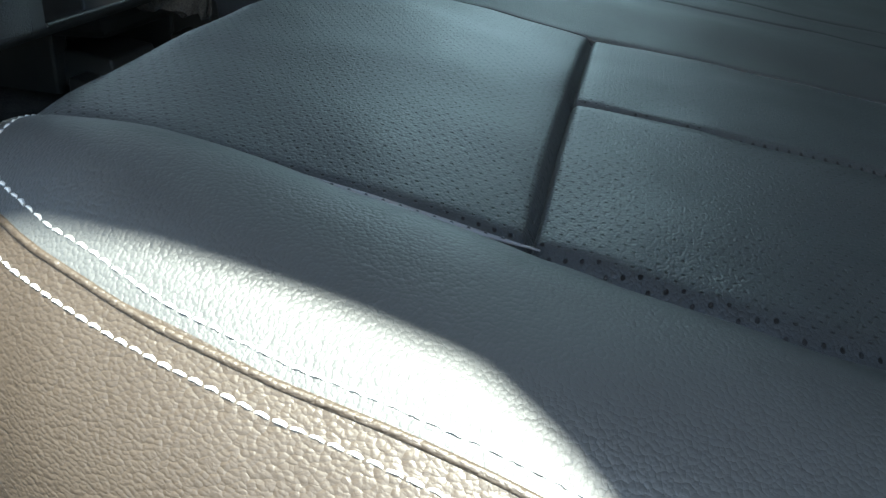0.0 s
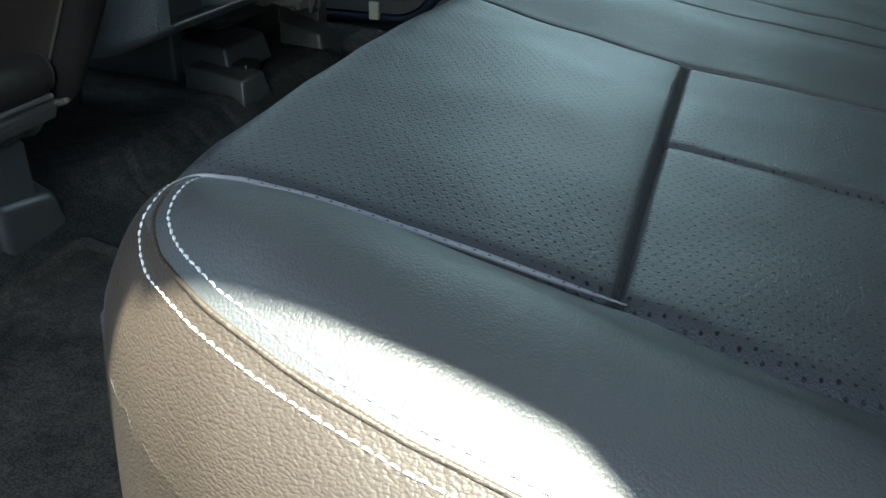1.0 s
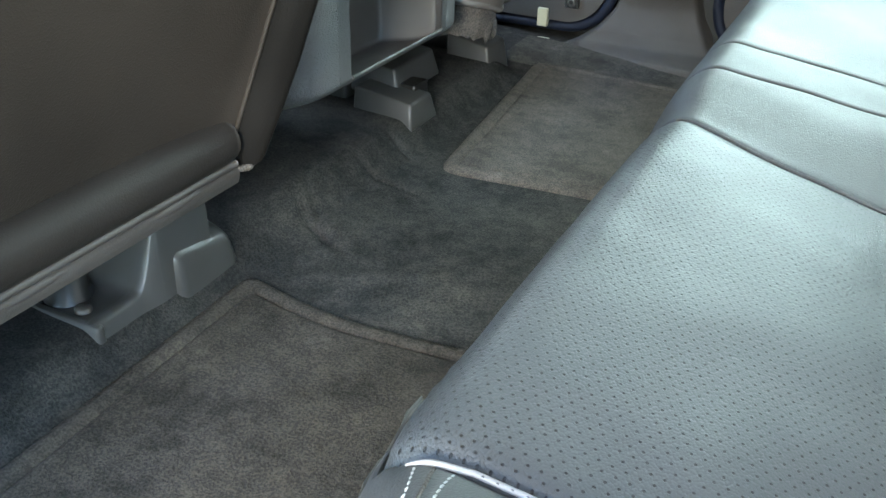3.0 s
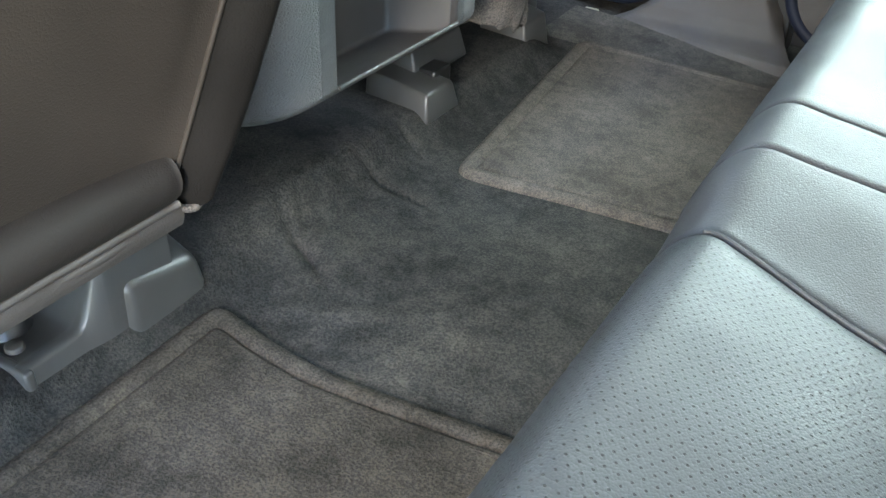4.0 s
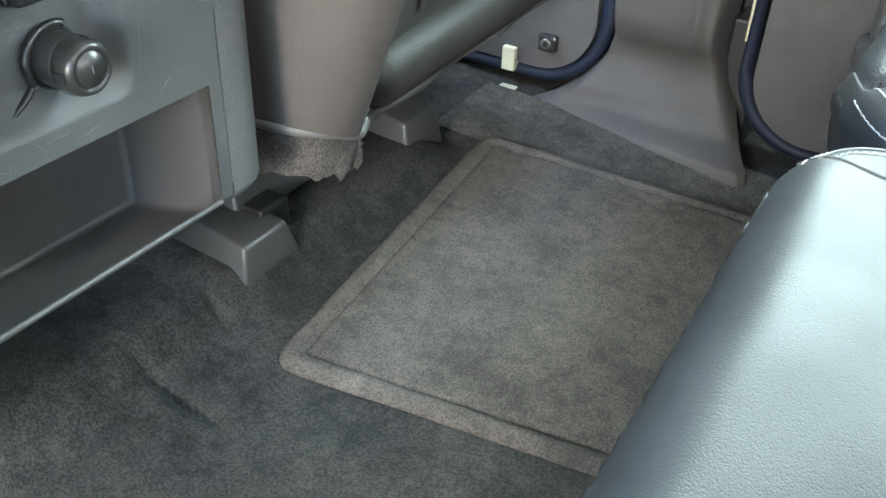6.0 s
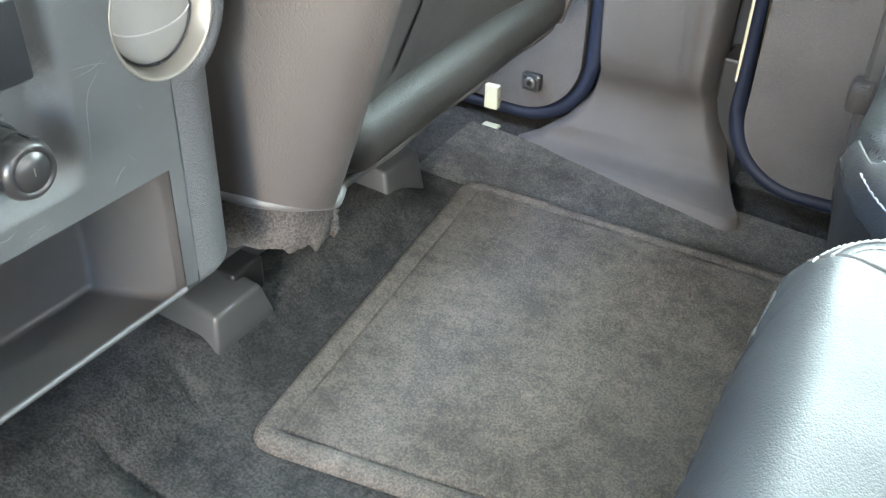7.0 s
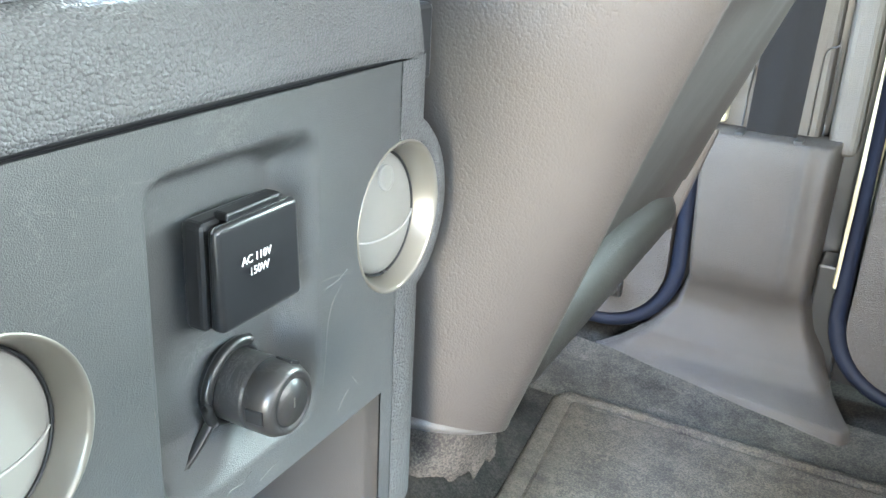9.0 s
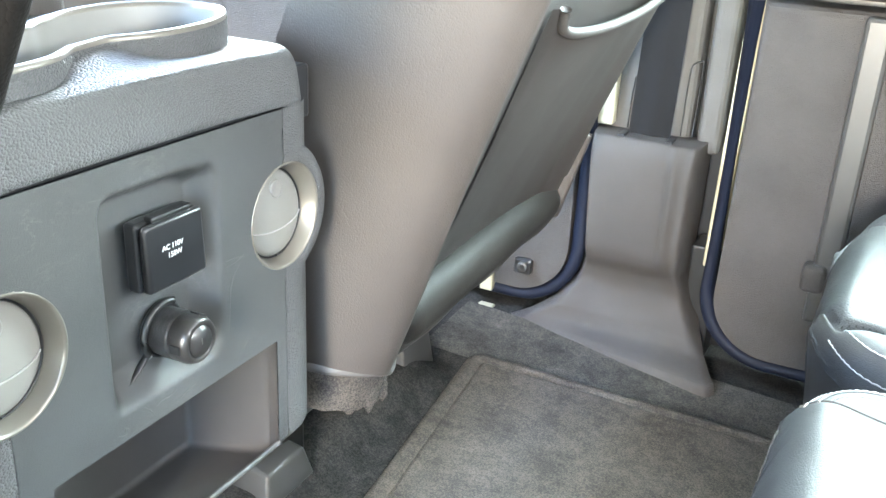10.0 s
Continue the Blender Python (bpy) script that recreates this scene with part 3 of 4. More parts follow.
stitches("needle_row", [(x, y - 0.0006, z + 0.0010) for x, y, z in pipe[14:]], 0.0012, 0.0046, 0.00045, BLACK, bench, "dark needle holes along the piping")
edge = [(x, big.insert_end(x) + 0.001, big.z(x, big.insert_end(x) - 0.004) - 0.0008) for x in np.linspace(-0.13, 0.40, 100)]
tube("piping", edge, 0.0012, LEATHER, bench, "black leather piping")
# the far edge: a cross seam from which the sewn rows turn along the edge
FAR_ROWS = ([(-0.154, 1.279), (-0.143, 1.300), (-0.128, 1.319), (-0.106, 1.334), (-0.07, 1.341), (0.02, 1.344), (0.35, 1.344)],
            [(-0.143, 1.281), (-0.132, 1.299), (-0.118, 1.314), (-0.098, 1.325), (-0.065, 1.331), (0.02, 1.333), (0.35, 1.333)],
            [(-0.132, 1.283), (-0.123, 1.296), (-0.109, 1.307), (-0.090, 1.316), (-0.060, 1.321), (0.02, 1.323), (0.35, 1.323)])
for k, row in enumerate(FAR_ROWS):
    line = [Vector((p.x, p.y, big.z(p.x, p.y) + 0.0003)) for p in smooth_path([(x, y, 0) for x, y in row], 10)]
    if k == 1:
        tube("welt_seam", line, 0.0014, WELT, bench, "pale worn leather welt")
    else:
        stitches("sewn_seam", line, 0.0060, 0.0008, 0.0010, STITCH, bench, "pale grey sewn thread", lift=0.0003)
cross = [(x, 1.2835, big.z(x, 1.2835) + 0.0002) for x in np.linspace(-0.158, 0.36, 70)]
tube("cross_seam", cross, 0.0011, LEATHER, bench, "black leather seam roll")
def tuck_front(owner):
    """Draws the cushion's nose back to a tight front edge between its corners."""
    for ob in owner.children:
        for v in ob.data.vertices:
            x, y = v.co.x, v.co.y
            pull = float(np.interp(y, (0.30, 0.36, 0.42, 0.57, 0.80, 1.05, 1.20, 1.285, 1.36, 1.44, 1.50, 2.2), (0.003, 0.010, 0.015, 0.016, 0.014, 0.011, 0.010, 0.015, 0.008, 0.008, 0.014, 0.014)))
            v.co.x = x + pull * float(smoothstep(0.100, 0.168, -x))


tuck_front(bench)
part("seat_base", rounded_box((-0.06, 0.34, -0.06), (0.50, 1.30, 0.16), 0.01), CARPET, bench, "carpeted seat base")


def b_near(x):
    return 1.388 + 0.10 * float((1 - np.clip((x - X_FRONT) / 0.09, 0, 1)) ** 2.2)


def b_far(x):
    return 2.12 - near_edge(x)


small = Cushion(b_near, b_far, 1.455, 1.75, [(1.80, 0.002)], 0.012, 0.050)


def small_regions(x, y, c):
    if c.seam_y(x) < y < 1.75:
        return ("insert_front" if x < 0.050 else "insert_rear"), PERFORATED, "perforated black leather insert"
    return ("inner_bolster" if y < 1.6 else "outer_bolster"), LEATHER, ""


single = empty("rear_single_cushion", "black leather single rear cushion with pale stitched edge", "seat cushion")
small.build(single, small_regions, "black leather side", LEATHER)
for inset in (0.0065, 0.021):
    stitches("sewn_seam", small.along_edge(inset, -0.15, 0.3), 0.0075, 0.0003, 0.0010, STITCH, single, "pale grey sewn thread", lift=0.0003)
tuck_front(single)
part("seat_base", rounded_box((-0.06, 1.42, -0.06), (0.50, 1.86, 0.16), 0.01), CARPET, single, "carpeted seat base")

rest = empty("rear_seat_back", "black leather rear bench back behind the cushions", "seat back")
part("back_cushion", rounded_box((0.46, 0.16, 0.24), (0.62, 1.94, 0.80), 0.04, 4, lambda c: (c.x + 0.3 * (c.z - 0.24), c.y, c.z)), LEATHER, rest, smooth=True)
part("back_frame", rounded_box((0.50, 0.30, -0.08), (0.60, 1.82, 0.26), 0.01), VINYL_DARK, rest)


# ---- front seats, seen from behind ----
def front_seat(flip, label, dz):
    def Y(y):
        return 2 * MIDDLE - y if flip else y

    seat = empty("front_seat", label, "car seat", group="front seats")
    prof_y = [1.262, 1.270, 1.280, 1.292, 1.310, 1.330, 1.350, 1.362, 1.366, 1.372, 1.40, 1.46, 1.56, 1.66, 1.74, 1.785, 1.800, 1.808, 1.812]
    prof_low = [-0.16, -0.08, -0.034, -0.004, 0.016, 0.020, 0.010, -0.005, -0.010, -0.013, -0.020, -0.026, -0.028, -0.026, -0.020, -0.008, -0.006, -0.014, -0.10]
    prof_high = [-0.17, -0.12, -0.078, -0.040, 0.002, 0.019, 0.010, -0.005, -0.010, -0.013, -0.010, -0.016, -0.020, -0.018, -0.012, 0.000, -0.004, -0.014, -0.10]

    def back(y, z):
        z = z - dz
        k = float(smoothstep(0.22, 0.46, z))
        ys = y + np.linspace(-1, 1, 7) * min(0.007, abs(y - 1.262), abs(y - 1.812))
        o = (1 - k) * float(np.interp(ys, prof_y, prof_low).mean()) + k * float(np.interp(ys, prof_y, prof_high).mean())
        return -0.535 + (z - 0.207) * 0.385 + o + 0.004 * math.sin(z * 9.0)

    def strip(y0, y1, n, m, z0, z1, name, mat, lab=""):
        def fn(u, v):
            y = y0 + (y1 - y0) * u
            za = z0(y) if callable(z0) else z0
            z = za + (z1 - za) * v
            return Vector((back(y, z), Y(taper(y, z)), z))
        return sheet(name, fn, n, m, mat, seat, lab)

    def taper(y, z):
        """The driver's bolster narrows to a rounded tip at its foot."""
        if not flip:
            return y
        lean = 0.13 * max(0.0, z - dz - 0.24) * float(smoothstep(-1.66, -1.38, -y))
        if y > 1.366:
            return y - lean
        s = float(np.interp(z - dz, [0.20, 0.235, 0.27, 0.32, 0.42], [0.36, 0.50, 0.66, 0.80, 0.90]))
        return 1.366 - (1.366 - y) * s * 0.92 - lean

    def hem(y):
        return dz + 0.216 + (0.0 if flip else 0.03) * (y - 1.367) + 0.40 * max(0.0, 1.347 - y)

    strip(1.262, 1.366, 40, 50, hem, 1.0, "inner_bolster", VINYL_BLACK if flip else VINYL, "smooth dark vinyl bolster")
    strip(1.368, 1.800, 40, 24, lambda y: hem(y) + 0.01, 1.0, "back_panel", VINYL_WARM if flip else VINYL_SHADED, "flat vinyl map pocket panel with light and shade in its colour")
    strip(1.802, 1.812, 8, 24, lambda y: hem(1.8) - 0.02, 1.0, "outer_edge", VINYL_DARK, "")
    seam = [(back(1.367, z) + 0.0005, Y(taper(1.3672, z)), z) for z in np.linspace(hem(1.367), 1.0, 40)]
    tube("seam_piping", seam, 0.0022 if flip else 0.0016, VINYL_WARM if flip else VINYL, seat, "sewn piping")
    # padded roll along the panel's foot
    roll = []
    for y in np.linspace(1.370 if flip else 1.364, 1.792 if flip else 1.797, 60):
        z = hem(y) + (0.030 if flip else 0.031)
        roll.append((-0.538, Y(y), z))
    tube("padded_roll", roll, 0.026 if flip else 0.033, ROLL, seat, "padded black vinyl roll", sides=20, flat=0.95,
         taper=lambda f: min(1.0, 0.92 + 4 * f if flip else 0.35 + 2.6 * math.sqrt(f), (0.6 if flip else 0.86) + 5 * (1 - f)))
    welt = [(-0.527 + 0.002 * math.sin(40 * y), Y(y), hem(y) - 0.001) for y in np.linspace(1.36, 1.80, 40)]
    tube("welt", welt, 0.0045, HEM, seat, "grey rolled hem", sides=8)
    if flip:
        band = [(-0.521, Y(y), hem(y) + 0.009) for y in np.linspace(1.372, 1.80, 40)]
        tube("upper_welt", band, 0.0035, HEM, seat, "grey piping over the hem", sides=8)
        def tape(u, v):
            y = 1.366 + 0.43 * u
            return Vector((-0.525 + 0.003 * math.sin(math.pi * v), Y(y), hem(y) - 0.014 + 0.022 * v))
        sheet("hem_tape", tape, 40, 6, HEM, seat, "frayed grey hem tape")
    cuff = smooth_path([(-0.62, Y(taper(1.278, hem(1.278))), hem(1.285)), (-0.560, Y(taper(1.283, hem(1.283))), hem(1.290)), (-0.530, Y(taper(1.302, hem(1.302))), hem(1.305)), (-0.519, Y(taper(1.325, hem(1.325))), hem(1.325)),
                        (-0.517, Y(taper(1.345, hem(1.345))), hem(1.345)), (-0.526, Y(taper(1.366, hem(1.366))), hem(1.366))], 6)
    tube("cuff", cuff, 0.0035 if flip else 0.006, FELT if flip else CUFF, seat, "grey rolled hem", sides=8)
    # felt skirt under the hem
    def skirt(u, v):
        y = 1.30 + 0.49 * u
        ragged = 0.010 * noise.noise(Vector((y * 30, 0.0, 2.0)))
        return Vector((-0.537 - 0.03 * v, Y(y), hem(y) - 0.005 - ((0.034 if flip else 0.022) + ragged + (0.0 if flip else 0.022 * (y < 1.375))) * v))
    sheet("felt_skirt", skirt, 90, 5, FELT, seat, "frayed grey felt skirt")
    # felt cuff round the foot of the bolster, torn at its outer end
    def felt(u, v):
        p = cuff[min(len(cuff) - 1, int(u * (len(cuff) - 1)))]
        rag = 0.006 * noise.noise(Vector((u * 9, 0.0, 4.0))) + 0.004 * noise.noise(Vector((u * 31, 0.0, 4.0)))
        fuzz = 0.0025 * noise.noise(Vector((u * 60, v * 25, 1.0)))
        return Vector((p.x - 0.006 - 0.010 * v * v + fuzz, p.y, p.z - 0.004 - (0.046 + rag) * v))
    if not flip:
        sheet("felt_cuff", felt, 31, 12, FELT, seat, "frayed grey felt cuff")
    def tuft(u, v):
        a, b = 2 * math.pi * v, math.pi * (u - 0.5)
        d = Vector((math.cos(b) * math.cos(a), math.cos(b) * math.sin(a), math.sin(b)))
        k = 1 + 0.45 * noise.noise(d * 3.1 + Vector((0, 0, dz * 50))) + 0.2 * noise.noise(d * 9)
        return Vector((-0.540 + 0.012 * k * d.x, Y(1.362 + 0.010 * k * d.y), hem(1.36) - 0.028 + 0.022 * k * d.z))
    if not flip:
        sheet("felt_tuft", tuft, 20, 28, FELT, seat, "torn tuft of grey felt", close_v=True)
    part("side_flap", rounded_box((-0.560, min(Y(1.790), Y(1.802)), 0.235 + dz), (-0.522, max(Y(1.790), Y(1.802)), 0.36 + dz), 0.004, 2,
                                  lambda c: (c.x + 0.3 * (c.z - 0.2), c.y, c.z)), VINYL, seat)
    turned("snap", [(0.0, 0.0), (0.0065, 0.001), (0.0065, 0.004), (0.004, 0.006), (0.0, 0.0062)], Matrix.Translation((-0.524, Y(1.797), 0.262 + dz)) @ pose(0, 0, 0, 0, 90, 0), HEM, seat, "small fabric snap", 20)
    part("cushion_pan", rounded_box((-1.12, min(Y(1.30), Y(1.80)), 0.13), (-0.66, max(Y(1.30), Y(1.80)), 0.26), 0.03, 3), VINYL_DARK, seat)
    part("headrest", rounded_box((-0.30, min(Y(1.42), Y(1.69)), 1.02), (-0.20, max(Y(1.42), Y(1.69)), 1.2), 0.03, 3), VINYL, seat)
    if flip:
        return seat
    # pocket mouth with a piped edge high on the outer side
    marks = [(1.450, 0.562), (1.458, 0.546), (1.476, 0.538), (1.52, 0.533), (1.60, 0.531), (1.70, 0.535), (1.785, 0.546)]
    mouth = smooth_path([(back(y, z + dz) + 0.004 + 0.024 * max(0.0, math.sin(math.pi * min(1.0, (y - 1.44) / 0.35))) ** 0.5, Y(y), z + dz) for y, z in marks], 8)
    fold = smooth_path([(back(y, z + dz) + 0.002, Y(y), z + dz) for y, z in ((1.462, 0.489), (1.478, 0.484), (1.494, 0.485), (1.506, 0.493))], 8)
    tube("pocket_fold", fold, 0.0016, HEM, seat, "pale pocket fold")

    def pouch(u, v):
        y, z = 1.44 + 0.35 * u, 0.30 + dz + (float(np.interp(1.44 + 0.35 * u, *zip(*marks))) - 0.30) * v
        return Vector((back(y, z) + 0.002 + 0.026 * math.sin(math.pi * u) ** 0.5 * v ** 1.5, Y(y), z))
    sheet("map_pocket", pouch, 40, 30, VINYL_SHADED, seat, "slack grey vinyl map pocket, darkened for shade")
    tube("pocket_hem", mouth, 0.0055, HEM, seat, "worn pocket edge")
    return seat


passenger = front_seat(False, "dark grey vinyl front seat back beside the far pillar", 0.0)
driver = front_seat(True, "dark vinyl front seat back beside the open doorway", -0.018)


def wedge(name, owner, y0, y1, x0, x1, top_back, top_front, base=-0.02, r=0.005):
    """A moulded seat-foot cover, lower and sloping towards the rear."""
    return part(name, rounded_box((x0, y0, base), (x1, y1, top_back), r, 4,
                                  lambda c: (c.x - (0.012 if c.x > x0 + 0.01 and c.z > base + 0.01 else 0), c.y + (0.006 if c.z > base + 0.01 else 0) * (1 if c.y < (y0 + y1) / 2 else -1),
                                             top_front if c.x > x0 + 0.01 and c.z > base + 0.01 else c.z)), BRACKET, owner, "dark grey moulded seat foot", smooth=True)


part("foot_cover", rounded_box((-0.75, 1.312, 0.012), (-0.642, 1.402, 0.070), 0.005, 3,
                               lambda c: (c.x - (0.005 if c.z > 0.03 and c.x > -0.7 else 0), c.y + (0.008 if c.y < 1.35 else -0.014) * (c.z > 0.03),
                                          c.z if c.z < 0.03 or c.x < -0.7 else 0.055)), BRACKET, passenger, "dark grey moulded foot cover", smooth=True)
# Solid black block that imitates the shade inside a hole.
part("foot_socket", rounded_box((-0.735, 1.372, -0.01), (-0.668, 1.418, 0.066), 0.004), SOFTBLACK, passenger, "black block standing in for the dark hole behind the foot cover")
wedge("rail_cap", passenger, 1.360, 1.505, -0.80, -0.690, 0.105, 0.090, base=0.045)
wedge("foot_cover", passenger, 1.645, 1.735, -0.75, -0.655, 0.075, 0.055)
wedge("riser", passenger, 1.715, 1.760, -0.78, -0.690, 0.150, 0.120)


def driver_foot():
    """The moulded bracket under the driver's seat: a low plate that climbs to a riser, drawn forwards in one profile."""
    line = smooth_path([(0.664, 0.031, 0), (0.69, 0.032, 0), (0.722, 0.033, 0), (0.734, 0.043, 0), (0.745, 0.068, 0), (0.756, 0.098, 0), (0.764, 0.108, 0), (0.80, 0.114, 0), (0.84, 0.114, 0)], 4)
    rim = [(-0.649, 0.0), (-0.652, 0.0028), (-0.657, 0.0036), (-0.664, 0.0026), (-0.670, 0.0), (-0.80, 0.0)]
    verts = []
    for x, lift in [(-0.643, None)] + rim:
        verts += [(x, p.x, -0.02 if lift is None else p.y + lift) for p in line]
    return mesh_ob("foot_plate", verts, grid_faces(len(rim) + 1, len(line)), BRACKET, driver, "dark grey moulded seat foot with a raised rim")


driver_foot()
part("plate_end", rounded_box((-0.80, 0.6605, -0.02), (-0.6455, 0.672, 0.0335), 0.004, 3), BRACKET, driver, smooth=True)
for bx, by in ((-0.684, 0.681), (-0.740, 0.716)):
    turned("bolt", [(0.009, 0.0), (0.009, 0.004), (0.0075, 0.0055), (0.0, 0.0058)], Matrix.Translation((bx, by, 0.033)), HEM, driver, "dull grey bolt head", 20)
turned("adjuster_cup", [(0.026, 0.0), (0.026, 0.003), (0.022, 0.005), (0.022, 0.06), (0.0, 0.062)], Matrix.Translation((-0.722, 0.698, 0.031)), SOFTBLACK, driver, "black round adjuster cup", 32)
part("foot_cover", rounded_box((-0.76, 0.772, -0.02), (-0.634, 0.884, 0.100), 0.013, 4,
                               lambda c: (c.x - (0.006 if c.z > 0.01 and c.x > -0.7 else 0), c.y + (0.004 if c.y < 0.8 else -0.014) * (c.z > 0.01),
                                          c.z if c.z < 0.01 or c.x < -0.7 else (0.062 if c.y < 0.8 else 0.046))), BRACKET, driver, "dark grey moulded foot cover", smooth=True)
for owner, y in ((passenger, 1.36), (passenger, 1.74), (driver, 0.72), (driver, 0.40)):
    part("rail", rounded_box((-1.10, y - 0.02, -0.02), (-0.78, y + 0.02, 0.13), 0.006), BRACKET, owner)


# ---- centre console ----
CX = -0.525
console = empty("centre_console", "charcoal plastic centre console end with vents, sockets and storage bin", "console")
AXIS = pose(0, 0, 0, 0, 90, 0)  # turned parts face the rear of the car


def facing(y, z, x=CX):
    return Matrix.Translation((x, y, z)) @ AXIS


def cheek(u, v, side):
    """Grained corner of the console from the panel's seam round to its flank."""
    z = 0.205 + 0.300 * v
    w = 0.055
    a = u * math.pi / 2 * 1.0
    if u > 0.6:
        f = (u - 0.6) / 0.4
        y, x = w, CX - w - 0.42 * f
    else:
        a = u / 0.6 * math.pi / 2
        y, x = w * math.sin(a), CX - w * (1 - math.cos(a)) ** 1.5
    tuck = 0.030 * (1 - min(1, (z - 0.205) / 0.022)) ** 2
    return Vector((x - tuck, (1.193 + y) if side > 0 else (0.937 - y * 1.2), z))


VENTS = ((1.195, 0.421), (0.9405, 0.412))


def near_vent(y, z, r=0.0418):
    return min(math.hypot(y - a, z - b) for a, b in VENTS) < r


for side in (1, -1):
    nu, nv = 90, 90
    verts = [cheek(i / (nu - 1), j / (nv - 1), side) for i in range(nu) for j in range(nv)]
    faces = [f for f in grid_faces(nu, nv) if not (near_vent(sum(verts[k].y for k in f) / 4, sum(verts[k].z for k in f) / 4) and verts[f[0]].x > CX - 0.06)]
    mesh_ob("cheek", verts, faces, GRAINED, console, "grained charcoal corner panel")


def panel():
    """The flat rear panel with a rounded recess and a rectangular bin opening cut through it."""
    ya, yb, za, zb = 0.9375, 1.192, 0.205, 0.505
    bm = bmesh.new()
    cols = np.unique(np.concatenate([np.linspace(ya, yb, 120), [0.960, 1.180]]))
    rws = np.unique(np.concatenate([np.linspace(za, zb, 140), [0.226, 0.320]]))

    def depth(y, z):
        dy, dz = abs(y - 1.066) - 0.054 + 0.014, (z - 0.414) - 0.073 + 0.014
        d = math.hypot(max(dy, 0), max(dz, 0)) - 0.014 + min(0, max(dy, dz))
        side = 0.011 + 0.008 * float(smoothstep(1.085, 1.105, y))
        foot = min(1.0, max(0.0, (z - 0.339) / 0.022))
        return 0.0165 * float(1 - smoothstep(-side, 0.0, d)) * (0.8 * foot + 0.2 * foot * foot * (3 - 2 * foot))

    grid = {}
    for i, y in enumerate(cols):
        for j, z in enumerate(rws):
            lip = -0.030 * (1 - min(1, (z - za) / 0.022)) ** 2 if z < 0.226 else 0.0
            grid[i, j] = bm.verts.new((CX - depth(y, z) + lip, y, z))
    for i in range(len(cols) - 1):
        for j in range(len(rws) - 1):
            yc, zc = (cols[i] + cols[i + 1]) / 2, (rws[j] + rws[j + 1]) / 2
            if 0.960 < yc < 1.180 and 0.226 < zc < 0.320 or near_vent(yc, zc):
                continue
            bm.faces.new((grid[i, j], grid[i + 1, j], grid[i + 1, j + 1], grid[i, j + 1]))
    return part("rear_panel", bm, PANEL, console, "smooth charcoal panel with scuffs", smooth=True)


panel()


def storage_bin():
    x0, x1 = CX - 0.001, -0.612
    o = [(x0, 0.960, 0.226), (x0, 1.180, 0.226), (x0, 1.180, 0.320), (x0, 0.960, 0.320)]
    s = [(CX - 0.012, 0.962, 0.212), (CX - 0.012, 1.178, 0.212), (CX - 0.012, 1.178, 0.318), (CX - 0.012, 0.962, 0.318)]
    b = [(x1, 0.972, 0.200), (x1, 1.166, 0.200), (x1, 1.166, 0.312), (x1, 0.972, 0.312)]
    bm = bmesh.new()
    rings = [[bm.verts.new(p) for p in ring] for ring in (o, s, b)]
    for r0, r1 in zip(rings, rings[1:]):
        for k in range(4):
            bm.faces.new((r0[k], r0[(k + 1) % 4], r1[(k + 1) % 4], r1[k]))
    bm.faces.new(rings[-1])
    bmesh.ops.bevel(bm, geom=[e for e in bm.edges if all(v.co.x < -0.53 for v in e.verts)], offset=0.006, segments=3, affect="EDGES", profile=0.5)
    return part("storage_bin", bm, BIN, console, "open charcoal storage bin", smooth=True)


storage_bin()
# Thin round bead added so the bin's lower edge shows a bright highlight.
tube("bin_lip", [(CX + 0.0004, y, 0.2258) for y in np.linspace(0.9615, 1.1785, 12)], 0.0022, PANEL, console, "rounded bin edge added to catch a highlight")
for y in (0.937, 1.1925):
    tube("panel_seam", [(CX - 0.001, y, z) for z in (0.234, 0.30, 0.368)], 0.0010, BLACK, console)


def crown(u, v):
    """Grained top band: up the rear, over a soft shoulder and forwards."""
    y = 0.865 + 0.390 * u
    e = abs(u - 0.5) * 2
    corner = 0.055 * max(0.0, (e - 0.72) / 0.28) ** 2.2
    pts = [(0.000, 0.509), (0.001, 0.512), (-0.001, 0.526), (-0.003, 0.537), (-0.006, 0.543), (-0.009, 0.5465), (-0.0125, 0.5485), (-0.016, 0.5495)]
    k = v * (len(pts) - 1)
    i = min(int(k), len(pts) - 2)
    f = k - i
    x, z = (pts[i][n] * (1 - f) + pts[i + 1][n] * f for n in (0, 1))
    return Vector((CX + 0.002 + x - corner, y, z - 0.012 * e ** 4))


sheet("crown", crown, 60, 36, GRAINED, console, "coarse-grained charcoal top band")
part("gap_backing", rounded_box((-0.60, 0.880, 0.488), (-0.5335, 1.240, 0.530), 0.003), BLACK, console)
tube("crown_gap", [(CX - 0.004, y, 0.507) for y in np.linspace(0.93, 1.19, 12)], 0.0022, BLACK, console)


